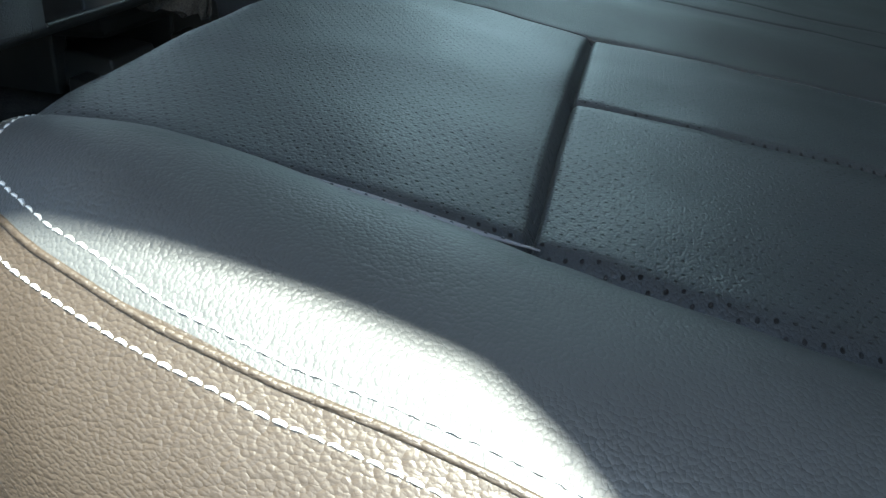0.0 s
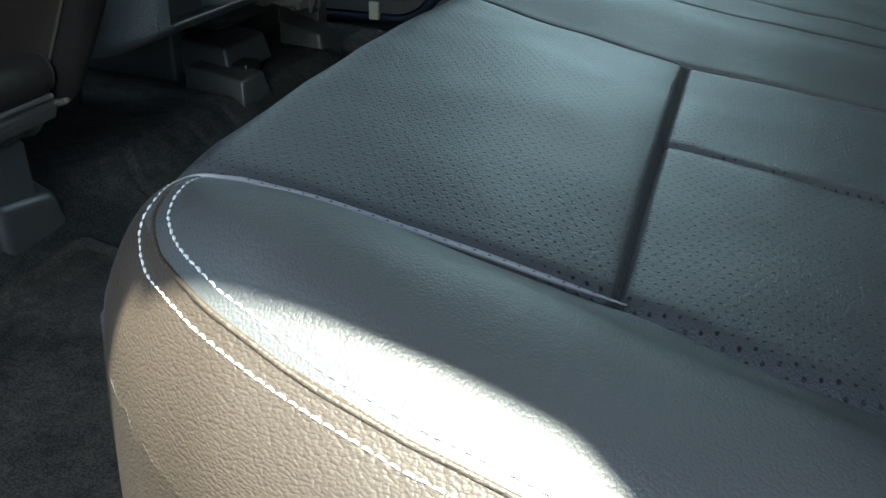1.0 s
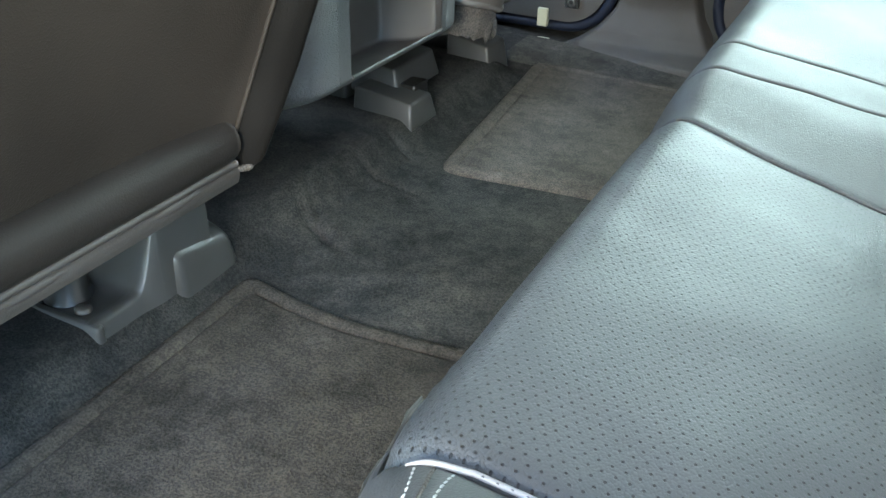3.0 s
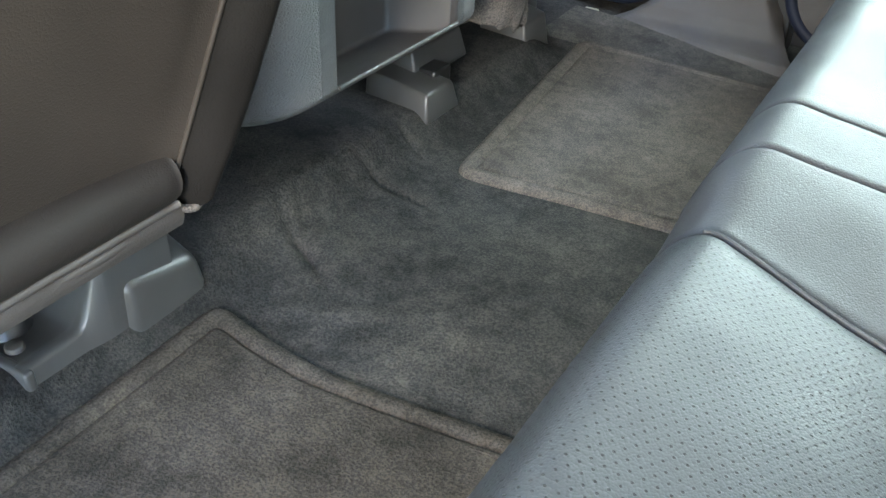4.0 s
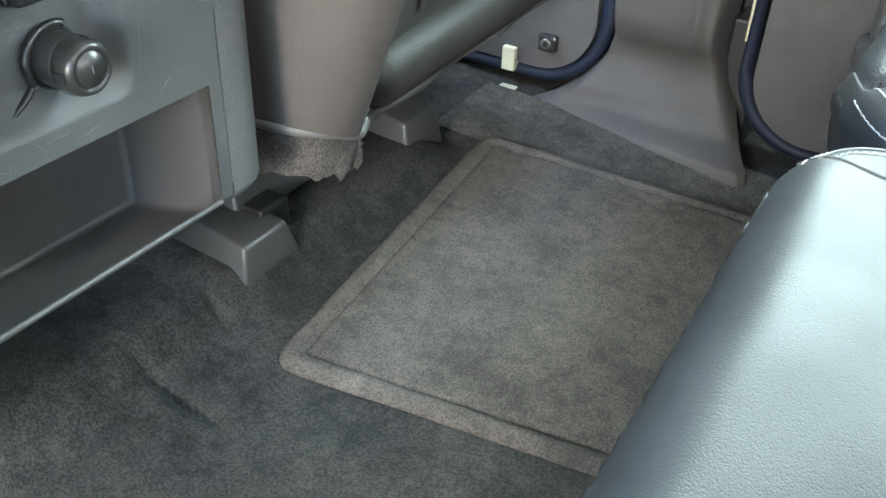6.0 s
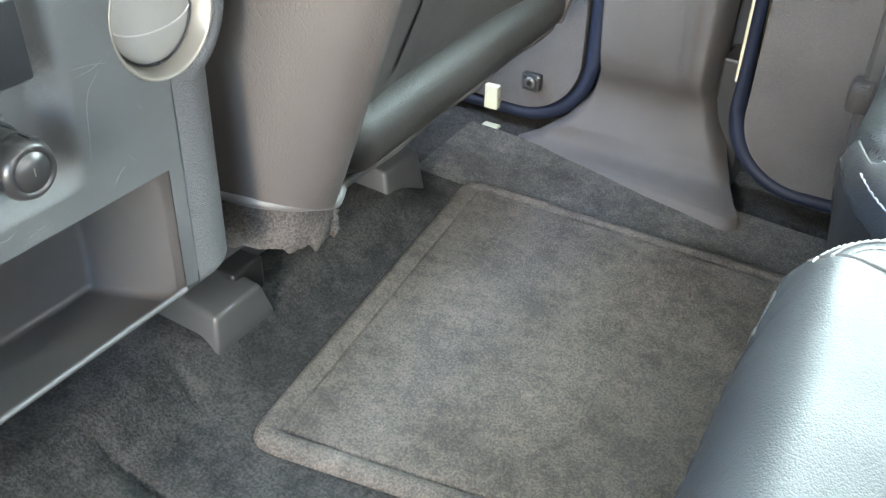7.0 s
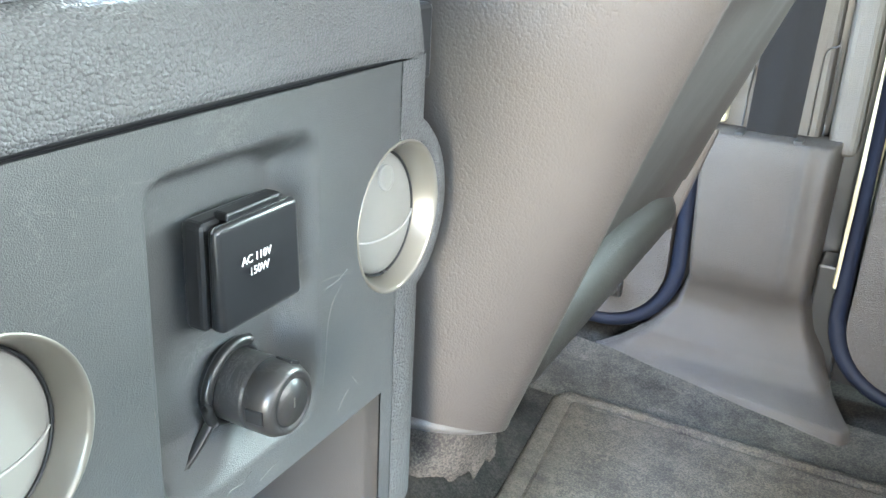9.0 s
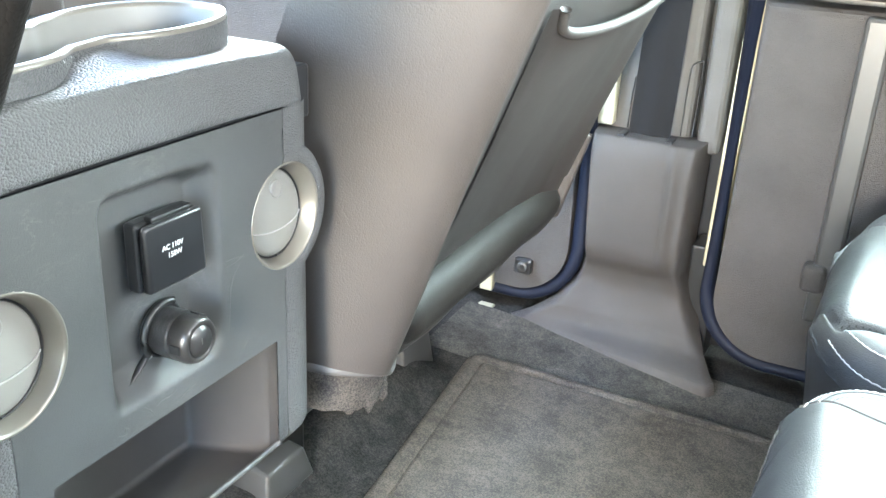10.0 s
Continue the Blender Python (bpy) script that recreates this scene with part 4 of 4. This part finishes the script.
def vent(y, z):
    v = part("air_vent", rounded_box((CX - 0.06, y - 0.036, z - 0.036), (CX - 0.045, y + 0.036, z + 0.036), 0.004), BLACK, console, "round air vent with pale flap")
    turned("collar", [(0.0580, -0.045), (0.0580, -0.010), (0.0565, -0.004), (0.0540, -0.0012), (0.0450, -0.0006), (0.0425, -0.004)], facing(y, z), GRAINED, v, "grained charcoal collar", 64)
    turned("ring", [(0.0424, -0.003), (0.0424, 0.0002), (0.0418, 0.0006), (0.0408, 0.0002), (0.0398, -0.001), (0.0360, -0.0115), (0.0352, -0.016), (0.0352, -0.030)], facing(y, z), SATIN, v, "satin champagne ring", 64)
    turn = facing(y, z) @ pose(0, 0, -0.0115, 0, -5, 0)
    flap = turned("flap", [(0.0342, -0.016), (0.0342, -0.003), (0.0334, -0.0012), (0.0300, 0.0006), (0.0180, 0.0024), (0.0, 0.003)], turn, LIGHTPLASTIC, v, "pale grey closed vent flap", 64)
    turned("thumb_dimple", [(0.0075, 0.0012), (0.0074, 0.0030), (0.0062, 0.0034), (0.0030, 0.0022), (0.0, 0.0018)], turn @ pose(-0.0195, 0.002, 0.0002), LIGHTPLASTIC, flap, "moulded thumb dimple", 24)
    arc = [turn @ Vector((0.0065 + 0.0065 * math.cos(a * 1.2), 0.0325 * math.sin(a), 0.0031 - 0.0030 * abs(math.sin(a)) ** 3)) for a in np.linspace(-1.35, 1.35, 24)]
    tube("flap_joint", arc, 0.0006, HEADLINER, flap, "pale joint line", sides=6)
    edge = [turn @ Vector((0.0348 * math.cos(a), 0.0348 * math.sin(a), -0.0015)) for a in np.linspace(0, 2 * math.pi, 64)]
    tube("shadow_gap", edge, 0.0008, BLACK, v, sides=6)
    return v


for vy, vz in VENTS:
    vent(vy, vz)


def lettering(text, size, m, mat, parent, name="lettering"):
    cu = bpy.data.curves.new("lettering", "FONT")
    cu.body, cu.size, cu.align_x, cu.align_y, cu.extrude = text, size, "CENTER", "CENTER", 0.00012
    tmp = new("lettering_shape", cu)
    bpy.context.view_layer.update()
    me = bpy.data.meshes.new_from_object(tmp.evaluated_get(bpy.context.evaluated_depsgraph_get()))
    bpy.data.objects.remove(tmp)
    ob = new(name, me)
    me.materials.clear()
    me.materials.append(mat)
    me.transform(m)
    ob.parent = parent
    ob["label"] = "white printed lettering " + text
    return ob


socket = part("ac_socket", rounded_box((CX - 0.010, 1.0395, 0.4155), (CX + 0.0015, 1.0935, 0.4625), 0.003, 3), BLACK, console, "black mains socket with closed cover")
lid = part("socket_cover", rounded_box((CX + 0.0022, 1.0405, 0.4165), (CX + 0.0098, 1.0935, 0.4615), 0.0030, 4, lambda c: (c.x - (0.002 if c.z > 0.45 and c.x > CX + 0.005 else 0), c.y, c.z)), BLACK, socket, "glossy black hinged cover", smooth=True)
part("hinge", rounded_box((CX - 0.002, 1.050, 0.4610), (CX + 0.0055, 1.084, 0.4650), 0.0012), BLACK, socket)
PRINT = Matrix(((0, 0, 1, 0), (1, 0, 0, 0), (0, 1, 0, 0), (0, 0, 0, 1)))
lettering("AC 110V", 0.0050, Matrix.Translation((CX + 0.0100, 1.0620, 0.4445)) @ PRINT, WHITE, lid)
lettering("150W", 0.0050, Matrix.Translation((CX + 0.0100, 1.0635, 0.4388)) @ PRINT, WHITE, lid)

PLUG_Y, PLUG_Z = 1.0715, 0.3745
plug = turned("power_socket", [(0.0195, -0.017), (0.0195, -0.012), (0.0175, -0.0105), (0.0165, -0.012)], facing(PLUG_Y, PLUG_Z), BLACK, console, "round black power socket with rubber cap")
cap = turned("socket_cap", [(0.0168, -0.012), (0.0172, 0.003), (0.0172, 0.0045), (0.0164, 0.0050), (0.0172, 0.0060), (0.0170, 0.0150), (0.0150, 0.0195), (0.0122, 0.0205), (0.0117, 0.0192), (0.0106, 0.0192), (0.0102, 0.0205), (0.0, 0.0207)], facing(PLUG_Y, PLUG_Z), CAPRUBBER, plug, "worn black ribbed cap")
for k in range(3):
    a = 2 * math.pi * k / 3 + 0.6
    part("grip_rib", rounded_box((0, -0.0035, -0.0008), (0.009, 0.0035, 0.0010), 0.0006), BLACK, cap).data.transform(facing(PLUG_Y, PLUG_Z) @ Matrix.Rotation(a, 4, "Z") @ pose(0.0170, 0, 0.0075, 0, -90, 0))
lettering("I", 0.007, Matrix.Translation((CX + 0.0209, PLUG_Y, PLUG_Z)) @ PRINT, STEEL, cap, "cap_mark")["label"] = "faint grey moulded mark"
ring_pts = [(CX - 0.0105, PLUG_Y - 0.0208 * math.cos(a), PLUG_Z + 0.0208 * math.sin(a)) for a in np.linspace(-0.6, 2.0, 22)]
tube("strap_ring", ring_pts, 0.0027, SOFTBLACK, plug, "black rubber strap ring")
tube("cap_strap", smooth_path([(CX - 0.0115, 1.0540, 0.364), (CX - 0.0120, 1.047, 0.357), (CX - 0.0115, 1.037, 0.351), (CX - 0.0095, 1.026, 0.3475), (CX - 0.0095, 1.0215, 0.3465)], 8), 0.0027, SOFTBLACK, plug, "black rubber strap", sides=8, flat=0.7)


SCRAPES = [((1.122, 0.409), (1.134, 0.408), (1.147, 0.405)), ((1.124, 0.404), (1.135, 0.405), (1.144, 0.408)), ((1.139, 0.402), (1.131, 0.395), (1.1275, 0.386), (1.126, 0.376), (1.1245, 0.362), (1.123, 0.353)),
           ((1.136, 0.330), (1.142, 0.336), (1.146, 0.338)), ((1.150, 0.345), (1.153, 0.340), (1.156, 0.338)), ((1.012, 0.327), (1.018, 0.325), (1.0185, 0.330), (1.022, 0.327)), ((1.047, 0.331), (1.052, 0.333), (1.060, 0.332), (1.066, 0.335)),
           ((1.036, 0.336), (1.041, 0.331), (1.044, 0.326)), ((1.010, 0.396), (1.0105, 0.391)), ((1.072, 0.326), (1.085, 0.329)), ((1.163, 0.372), (1.166, 0.369))]
for line in SCRAPES:
    tube("scrape", smooth_path([(CX + 0.0002, y + random.uniform(-0.0004, 0.0004), z) for y, z in line], 5), 0.00017, SCRATCH, console, "pale scratch", sides=5, taper=lambda f: 0.3 + 0.9 * math.sin(math.pi * min(1, 0.15 + 0.7 * f)))


def cup_tray():
    """Two cup wells in one waisted opening; a grained deck climbs to the rim at the waist and leaves it proud round the lobes."""
    tray = tagged(new("cup_holder"), "pale satin rimmed twin cup holder set in the console top", "cup holder")
    ring = [(-0.574, 1.075), (-0.566, 1.108), (-0.565, 1.140), (-0.571, 1.172), (-0.586, 1.204), (-0.613, 1.232), (-0.645, 1.231), (-0.668, 1.208), (-0.678, 1.175), (-0.674, 1.138),
            (-0.656, 1.094), (-0.642, 1.066), (-0.655, 1.032), (-0.667, 0.985), (-0.657, 0.933), (-0.630, 0.900), (-0.595, 0.890), (-0.562, 0.905), (-0.547, 0.940), (-0.5435, 0.982), (-0.551, 1.016), (-0.568, 1.047)]
    ring = [(x, y, 0) for x, y in ring]
    loop = smooth_path(ring[-2:] + ring + ring[:2], 8)[16:-17]
    n = len(loop)
    middle = Vector((-0.612, 1.062, 0))

    def waist(p):
        return math.exp(-((p.y - 1.062) / 0.034) ** 2)

    def outside(x, y):
        e = abs(y - 1.060) / 0.195
        return e > 1 or x > CX - 0.0138 - 0.055 * max(0.0, (e - 0.72) / 0.28) ** 2.2 or x < -0.765

    def brim(p):
        d, k = (p - middle).normalized(), 0.01
        while not outside(p.x + d.x * k, p.y + d.y * k) and k < 0.3:
            k += 0.001
        return p + d * max(k - 0.001, 0.0035)

    def band(name, profile, mat, parent, label):
        verts = []
        for off, z in profile:
            for k, p in enumerate(loop):
                t = loop[(k + 1) % n] - loop[k - 1]
                q = p + Vector((t.y, -t.x, 0)).normalized() * off
                verts.append((q.x, q.y, z))
        return mesh_ob(name, verts, grid_faces(len(profile), n, close_v=True), mat, parent, label)

    steps = (0.0, 0.12, 0.25, 0.4, 0.55, 0.7, 0.85, 1.0)
    verts = []
    for f in steps:
        for p in loop:
            q = (p + (p - middle).normalized() * 0.0025).lerp(brim(p), f)
            e = min(1.0, abs(q.y - 1.060) / 0.195)
            flat = 0.5495 - 0.012 * e ** 4
            verts.append((q.x, q.y, flat + (0.0145 * waist(p) - 0.004 * (1 - waist(p))) * (1 - f) ** 1.4))
    mesh_ob("deck", verts, grid_faces(len(steps), n, close_v=True), GRAINED, tray, "grained charcoal deck rising to the rim")
    band("wall", [(0.0024, 0.540), (0.0028, 0.5540), (0.0026, 0.5622)], GRAINED, tray, "grained charcoal wall under the rim")
    rim = band("rim", [(0.0022, 0.5615), (0.0025, 0.5628), (0.0016, 0.5652), (-0.0010, 0.5660), (-0.0032, 0.5648), (-0.0042, 0.5615)], SATIN, tray, "bright satin rim")
    band("well", [(-0.0042, 0.5618), (-0.0055, 0.550), (-0.008, 0.510), (-0.012, 0.494), (-0.030, 0.492)], LIGHTPLASTIC, rim, "smooth grey cup well wall")
    part("well_floor", rounded_box((-0.70, 0.895, 0.480), (-0.545, 1.225, 0.4925), 0.003), BIN, tray, "dark cup well floor")
    return tray


cup_tray()
part("lid", rounded_box((-1.10, 0.89, 0.30), (-0.76, 1.23, 0.64), 0.03, 4), VINYL, console, "padded armrest lid", smooth=True)
part("core", rounded_box((-1.05, 0.905, 0.22), (-0.622, 1.215, 0.49), 0.01), BLACK, console)
part("pedestal", rounded_box((-1.0, 0.95, -0.02), (-0.82, 1.17, 0.24), 0.02), CARPET, console, "carpeted pedestal")


# ---- mats ----
def inset_corners(corners, d):
    """The polygon's corners moved inwards by d."""
    n = len(corners)
    area = sum(corners[k - 1][0] * corners[k][1] - corners[k][0] * corners[k - 1][1] for k in range(n))
    sign = 1 if area > 0 else -1
    out = []
    for k in range(n):
        p, a, b = Vector(corners[k]), Vector(corners[k - 1]), Vector(corners[(k + 1) % n])
        t0, t1 = (p - a).normalized(), (b - p).normalized()
        n0, n1 = Vector((-t0.y, t0.x)) * sign, Vector((-t1.y, t1.x)) * sign
        m = n0 + n1
        out.append(tuple(p + m * (d * 2 / m.length_squared)))
    return out


def floor_mat(corners, r, label, pile=MAT):
    """A carpet mat: a thin slab with a raised, bound border band round a flat field."""
    rings = [(0.0, -0.006), (0.0016, 0.0005), (0.006, 0.0042), (0.013, 0.0060), (0.020, 0.0052), (0.0250, 0.0012), (0.030, 0.0044), (0.034, 0.0048)]
    verts, n = [], 0
    for inset, h in rings:
        loop = rounded_outline(inset_corners(corners, inset), max(0.010, r - inset))
        n = len(loop)
        verts += [(x, y, floor_base(x, y) + h + 0.0012 * noise.noise(Vector((x * 40, y * 40, 0)))) for x, y in loop]
    band = mesh_ob("floor_mat", verts[: 6 * n], grid_faces(6, n, close_v=True), pile)
    tagged(band, label, "floor mat", group="floor mats")
    faces = grid_faces(3, n, close_v=True) + [tuple(range(2 * n, 3 * n))]
    mesh_ob("mat_field", verts[5 * n:8 * n], faces, pile, band, smooth=False)
    return band


def floor_base(x, y):
    return -0.012 - 0.06 * (x + 0.6) + 0.006


def rounded_outline(corners, r, per=8):
    out = []
    n = len(corners)
    for i, c in enumerate(corners):
        c = Vector(c)
        a, b = (Vector(corners[i - 1]) - c).normalized(), (Vector(corners[(i + 1) % n]) - c).normalized()
        for k in range(per + 1):
            t = k / per
            p0, p2 = c + a * r, c + b * r
            out.append(tuple((1 - t) ** 2 * p0 + 2 * t * (1 - t) * c + t * t * p2))
        nxt = Vector(corners[(i + 1) % n])
        p0, p1 = c + b * r, nxt - b * r
        for k in range(1, 10):
            out.append(tuple(p0.lerp(p1, k / 10)))
    return out


floor_mat([(-0.566, 1.250), (-0.625, 1.795), (-0.06, 1.842), (-0.06, 1.345)], 0.035, "brown-grey carpet floor mat with bound border beside the pillar")
floor_mat([(-0.60, 0.20), (-0.621, 0.870), (-0.548, 0.857), (-0.475, 0.852), (-0.39, 0.864), (-0.27, 0.885), (-0.06, 0.882), (-0.06, 0.22)], 0.03, "dark brown-grey carpet floor mat with bound border beside the doorway", MAT_DARK)


def threshold(u, v):
    """The carpet's edge strip between the mat and the door sill, with brighter light painted in."""
    x, y = -0.70 + 0.86 * u, 1.775 + 0.165 * v
    return Vector((x, y, floor_z(x, y) + 0.004 + 0.004 * v ** 2 + 0.002 * noise.noise(Vector((x * 14, y * 14, 5.0)))))


tagged(sheet("carpet_edge", threshold, 60, 16, THRESHOLD), "grey carpet edge along the door sill, lightened as if lit", "carpet", kind="structure")


# ---- far side of the cabin ----
PILLAR = smooth_path([(2.03, 0.319, 0), (1.972, 0.320, 0), (1.953, 0.312, 0), (1.944, 0.27, 0), (1.944, 0.165, 0), (1.950, 0.130, 0), (1.962, 0.105, 0), (1.967, 0.080, 0),
                      (1.961, 0.052, 0), (1.951, 0.030, 0), (1.940, 0.016, 0), (1.926, 0.007, 0), (1.895, 0.000, 0), (1.868, -0.006, 0), (1.850, -0.016, 0), (1.842, -0.06, 0)], 6)


def pillar_cover(u, v):
    """Lower pillar trim: a square-shouldered box that sweeps out into a foot over the sill."""
    k = v * (len(PILLAR) - 1)
    i = min(int(k), len(PILLAR) - 2)
    y, z = (PILLAR[i].lerp(PILLAR[i + 1], k - i))[:2]
    if z < 0.030:
        y = 1.951 - (1.951 - y) * (0.12 + 0.58 * u)
    lo = np.interp(z, [-0.05, -0.01, 0.006, 0.03, 0.07, 0.12, 0.32], [-0.645, -0.630, -0.598, -0.565, -0.536, -0.520, -0.530])
    hi = np.interp(z, [-0.05, -0.01, 0.006, 0.03, 0.07, 0.12, 0.32], [-0.272, -0.282, -0.310, -0.327, -0.348, -0.362, -0.360])
    e = min(1.0, min(u, 1 - u) / 0.07)
    back = (0.020 + 0.065 * float(smoothstep(0.0, 0.10, z))) * (1 - math.sqrt(max(0, 1 - (1 - e) ** 2)))
    back -= 0.010 * math.exp(-((u - 0.80) / 0.05) ** 2) * float(smoothstep(0.10, 0.16, z)) * 0.5
    return Vector((lo + (hi - lo) * u, y + back, z))


trim_ob = sheet("pillar_trim", pillar_cover, 60, 110, TRIM)
tagged(trim_ob, "grey plastic lower pillar trim with belt slot", "pillar trim", kind="structure")
upper = part("pillar_upper_trim", rounded_box((-0.56, 2.01, 0.30), (-0.392, 2.06, 1.25), 0.012, 3), TRIM_MID)
tagged(upper, "mid grey upper pillar trim behind the belt", "pillar trim", kind="structure")
edge_trim = part("pillar_edge_trim", rounded_box((-0.381, 2.004, 0.30), (-0.345, 2.06, 1.25), 0.010, 3), TRIM_MID)
tagged(edge_trim, "mid grey trim strip along the pillar edge", "pillar trim", kind="structure")
jamb = part("door_jamb", rounded_box((-0.352, 1.985, 0.135), (-0.322, 2.06, 1.25), 0.003, 2, lambda c: (c.x + 0.02 * c.z + (0.010 if c.z < 0.2 and c.x < -0.33 else 0), c.y, c.z)), CREAM)
tube("weatherstrip_line", [(-0.333 + 0.02 * z, 1.984, z) for z in (0.20, 0.5, 0.9, 1.25)], 0.0014, BLACK, jamb, "dark joint line")
gap = slab("jamb_gap", (-0.362, 2.000, -0.08), (-0.318, 2.06, 0.16), SOFTBLACK, "black rubber lined gap beside the door", "seal", 0.004)
tagged(jamb, "cream painted door jamb", "door jamb", kind="structure")
front_jamb = part("door_jamb", rounded_box((-0.545, 1.990, 0.325), (-0.505, 2.012, 1.25), 0.004, 2), CREAM)
tagged(front_jamb, "cream painted front door jamb", "door jamb", kind="structure")
sill = slab("sill", (-1.5, 1.90, -0.16), (1.1, 2.06, -0.09), BLACK, "black carpeted door sill", "sill")

belt = empty("seat_belt", "charcoal woven seat belt running into the pillar trim", "seat belt")
sheet("webbing", lambda u, v: Vector((-0.477 + 0.062 * v + 0.02 * u, 1.985 + 0.012 * u + 0.002 * math.sin(v * 9), 0.315 + 0.95 * u)), 40, 9, WEBBING, belt)
guide = smooth_path([(-0.405, 2.008, 0.322), (-0.404, 2.007, 0.40), (-0.402, 2.007, 0.425), (-0.392, 2.007, 0.432), (-0.386, 2.007, 0.424), (-0.388, 2.008, 0.322)], 6)
tube("guide_line", guide, 0.0012, BLACK, belt, "dark notch line in the trim")
for x in (-0.4865, -0.4155):
    part("slot_end", rounded_box((x, 1.9605, 0.3120), (x + 0.0105, 1.988, 0.3225), 0.0015), BLACK, belt, "black corner of the belt slot")
tube("guide_line", [(-0.486, 2.008, 0.322), (-0.485, 2.007, 0.36), (-0.482, 2.007, 0.40)], 0.0012, BLACK, belt, "dark notch line in the trim")


def door_panel(name, lo, hi, zlo, zhi, y, corner, left, mat, label):
    """A door's inner panel with a rounded lower corner, and thickness."""
    pts = []
    r = corner
    cx = lo + r if left else hi - r
    arc = [(cx + (-r if left else r) * math.cos(a), zlo + r - r * math.sin(a)) for a in np.linspace(0, math.pi / 2, 14)]
    pts = [((lo if left else hi), zhi), *arc, ((hi if left else lo), zlo), ((hi if left else lo), zhi)]
    bm = bmesh.new()
    a = [bm.verts.new((x, y, z)) for x, z in pts]
    b = [bm.verts.new((x, y + 0.06, z)) for x, z in pts]
    front = bm.faces.new(a)
    bm.faces.new(b[::-1])
    for k in range(len(pts)):
        bm.faces.new((a[k], b[k], b[(k + 1) % len(pts)], a[(k + 1) % len(pts)]))
    bmesh.ops.bevel(bm, geom=[e for e in front.edges], offset=0.012, segments=3, affect="EDGES", profile=0.5)
    ob = part(name, bm, mat)
    tagged(ob, label, "car door", kind="structure")
    rim = [Vector((x + (-0.012 if left else 0.012), y + 0.012, z)) for x, z in pts[:1]]
    rim += [Vector((cx + (-1 if left else 1) * (r + 0.012) * math.cos(a_), y + 0.012, zlo + r - (r + 0.012) * math.sin(a_))) for a_ in np.linspace(0, math.pi / 2, 14)]
    rim.append(Vector((hi if left else lo, y + 0.012, zlo - 0.012)))
    tube("door_seal", rim, 0.011, RUBBER, ob, "blue-black rubber door seal", sides=10)
    return ob


rear_door = door_panel("door_rear", -0.312, 0.60, 0.015, 0.53, 1.965, 0.09, True, DOORPLASTIC, "brown-grey grained rear door panel, closed")
front_door = door_panel("door_front", -1.40, -0.548, 0.030, 0.60, 1.975, 0.09, False, DOORPLASTIC, "brown-grey grained front door panel, closed")
for ob_, lo, hi in ((rear_door, -0.312, 0.60), (front_door, -1.40, -0.56)):
    part("armrest", rounded_box((lo + 0.004, 1.93, 0.545), (hi, 2.03, 0.66), 0.012, 3), TRIM, ob_, "grey armrest ledge")
part("pocket_edge", rounded_box((-0.185, 1.945, 0.10), (-0.150, 1.972, 0.525), 0.006, 2), BRACKET, rear_door, "dark pocket edge")
part("pocket_nub", rounded_box((-0.197, 1.930, 0.150), (-0.165, 1.962, 0.190), 0.008, 3), DOORPLASTIC, rear_door, "rounded pocket end", smooth=True)
striker = part("striker_plate", rounded_box((-0.634, 1.962, 0.062), (-0.604, 1.976, 0.088), 0.004, 2), BLACK, front_door, "dark latch plate")
turned("striker_ring", [(0.004, 0.0), (0.009, 0.0), (0.009, 0.004), (0.004, 0.004)], Matrix.Translation((-0.618, 1.962, 0.076)) @ pose(0, 0, 0, 90, 0, 0), BRACKET, striker, "dark latch ring", 20)
lip = part("sill_lip", rounded_box((-0.694, 1.966, 0.016), (-0.672, 1.985, 0.054), 0.002), CREAM)
tagged(lip, "cream painted sill edge", "sill", kind="structure")
part("sill_fold", rounded_box((-0.690, 1.950, -0.022), (-0.664, 1.968, -0.006), 0.002, 2, lambda c: (c.x + (0.012 if c.z < -0.01 else 0), c.y, c.z)), CREAM, lip, "cream painted fold under the seal")

snap = turned("mat_stud", [(0.010, 0.0), (0.010, 0.002), (0.006, 0.004), (0.0045, 0.010), (0.0, 0.011)], Matrix.Translation((-0.655, 0.50, floor_z(-0.655, 0.50))), STEEL)
tagged(snap, "small steel mat stud on the carpet", "mat stud")
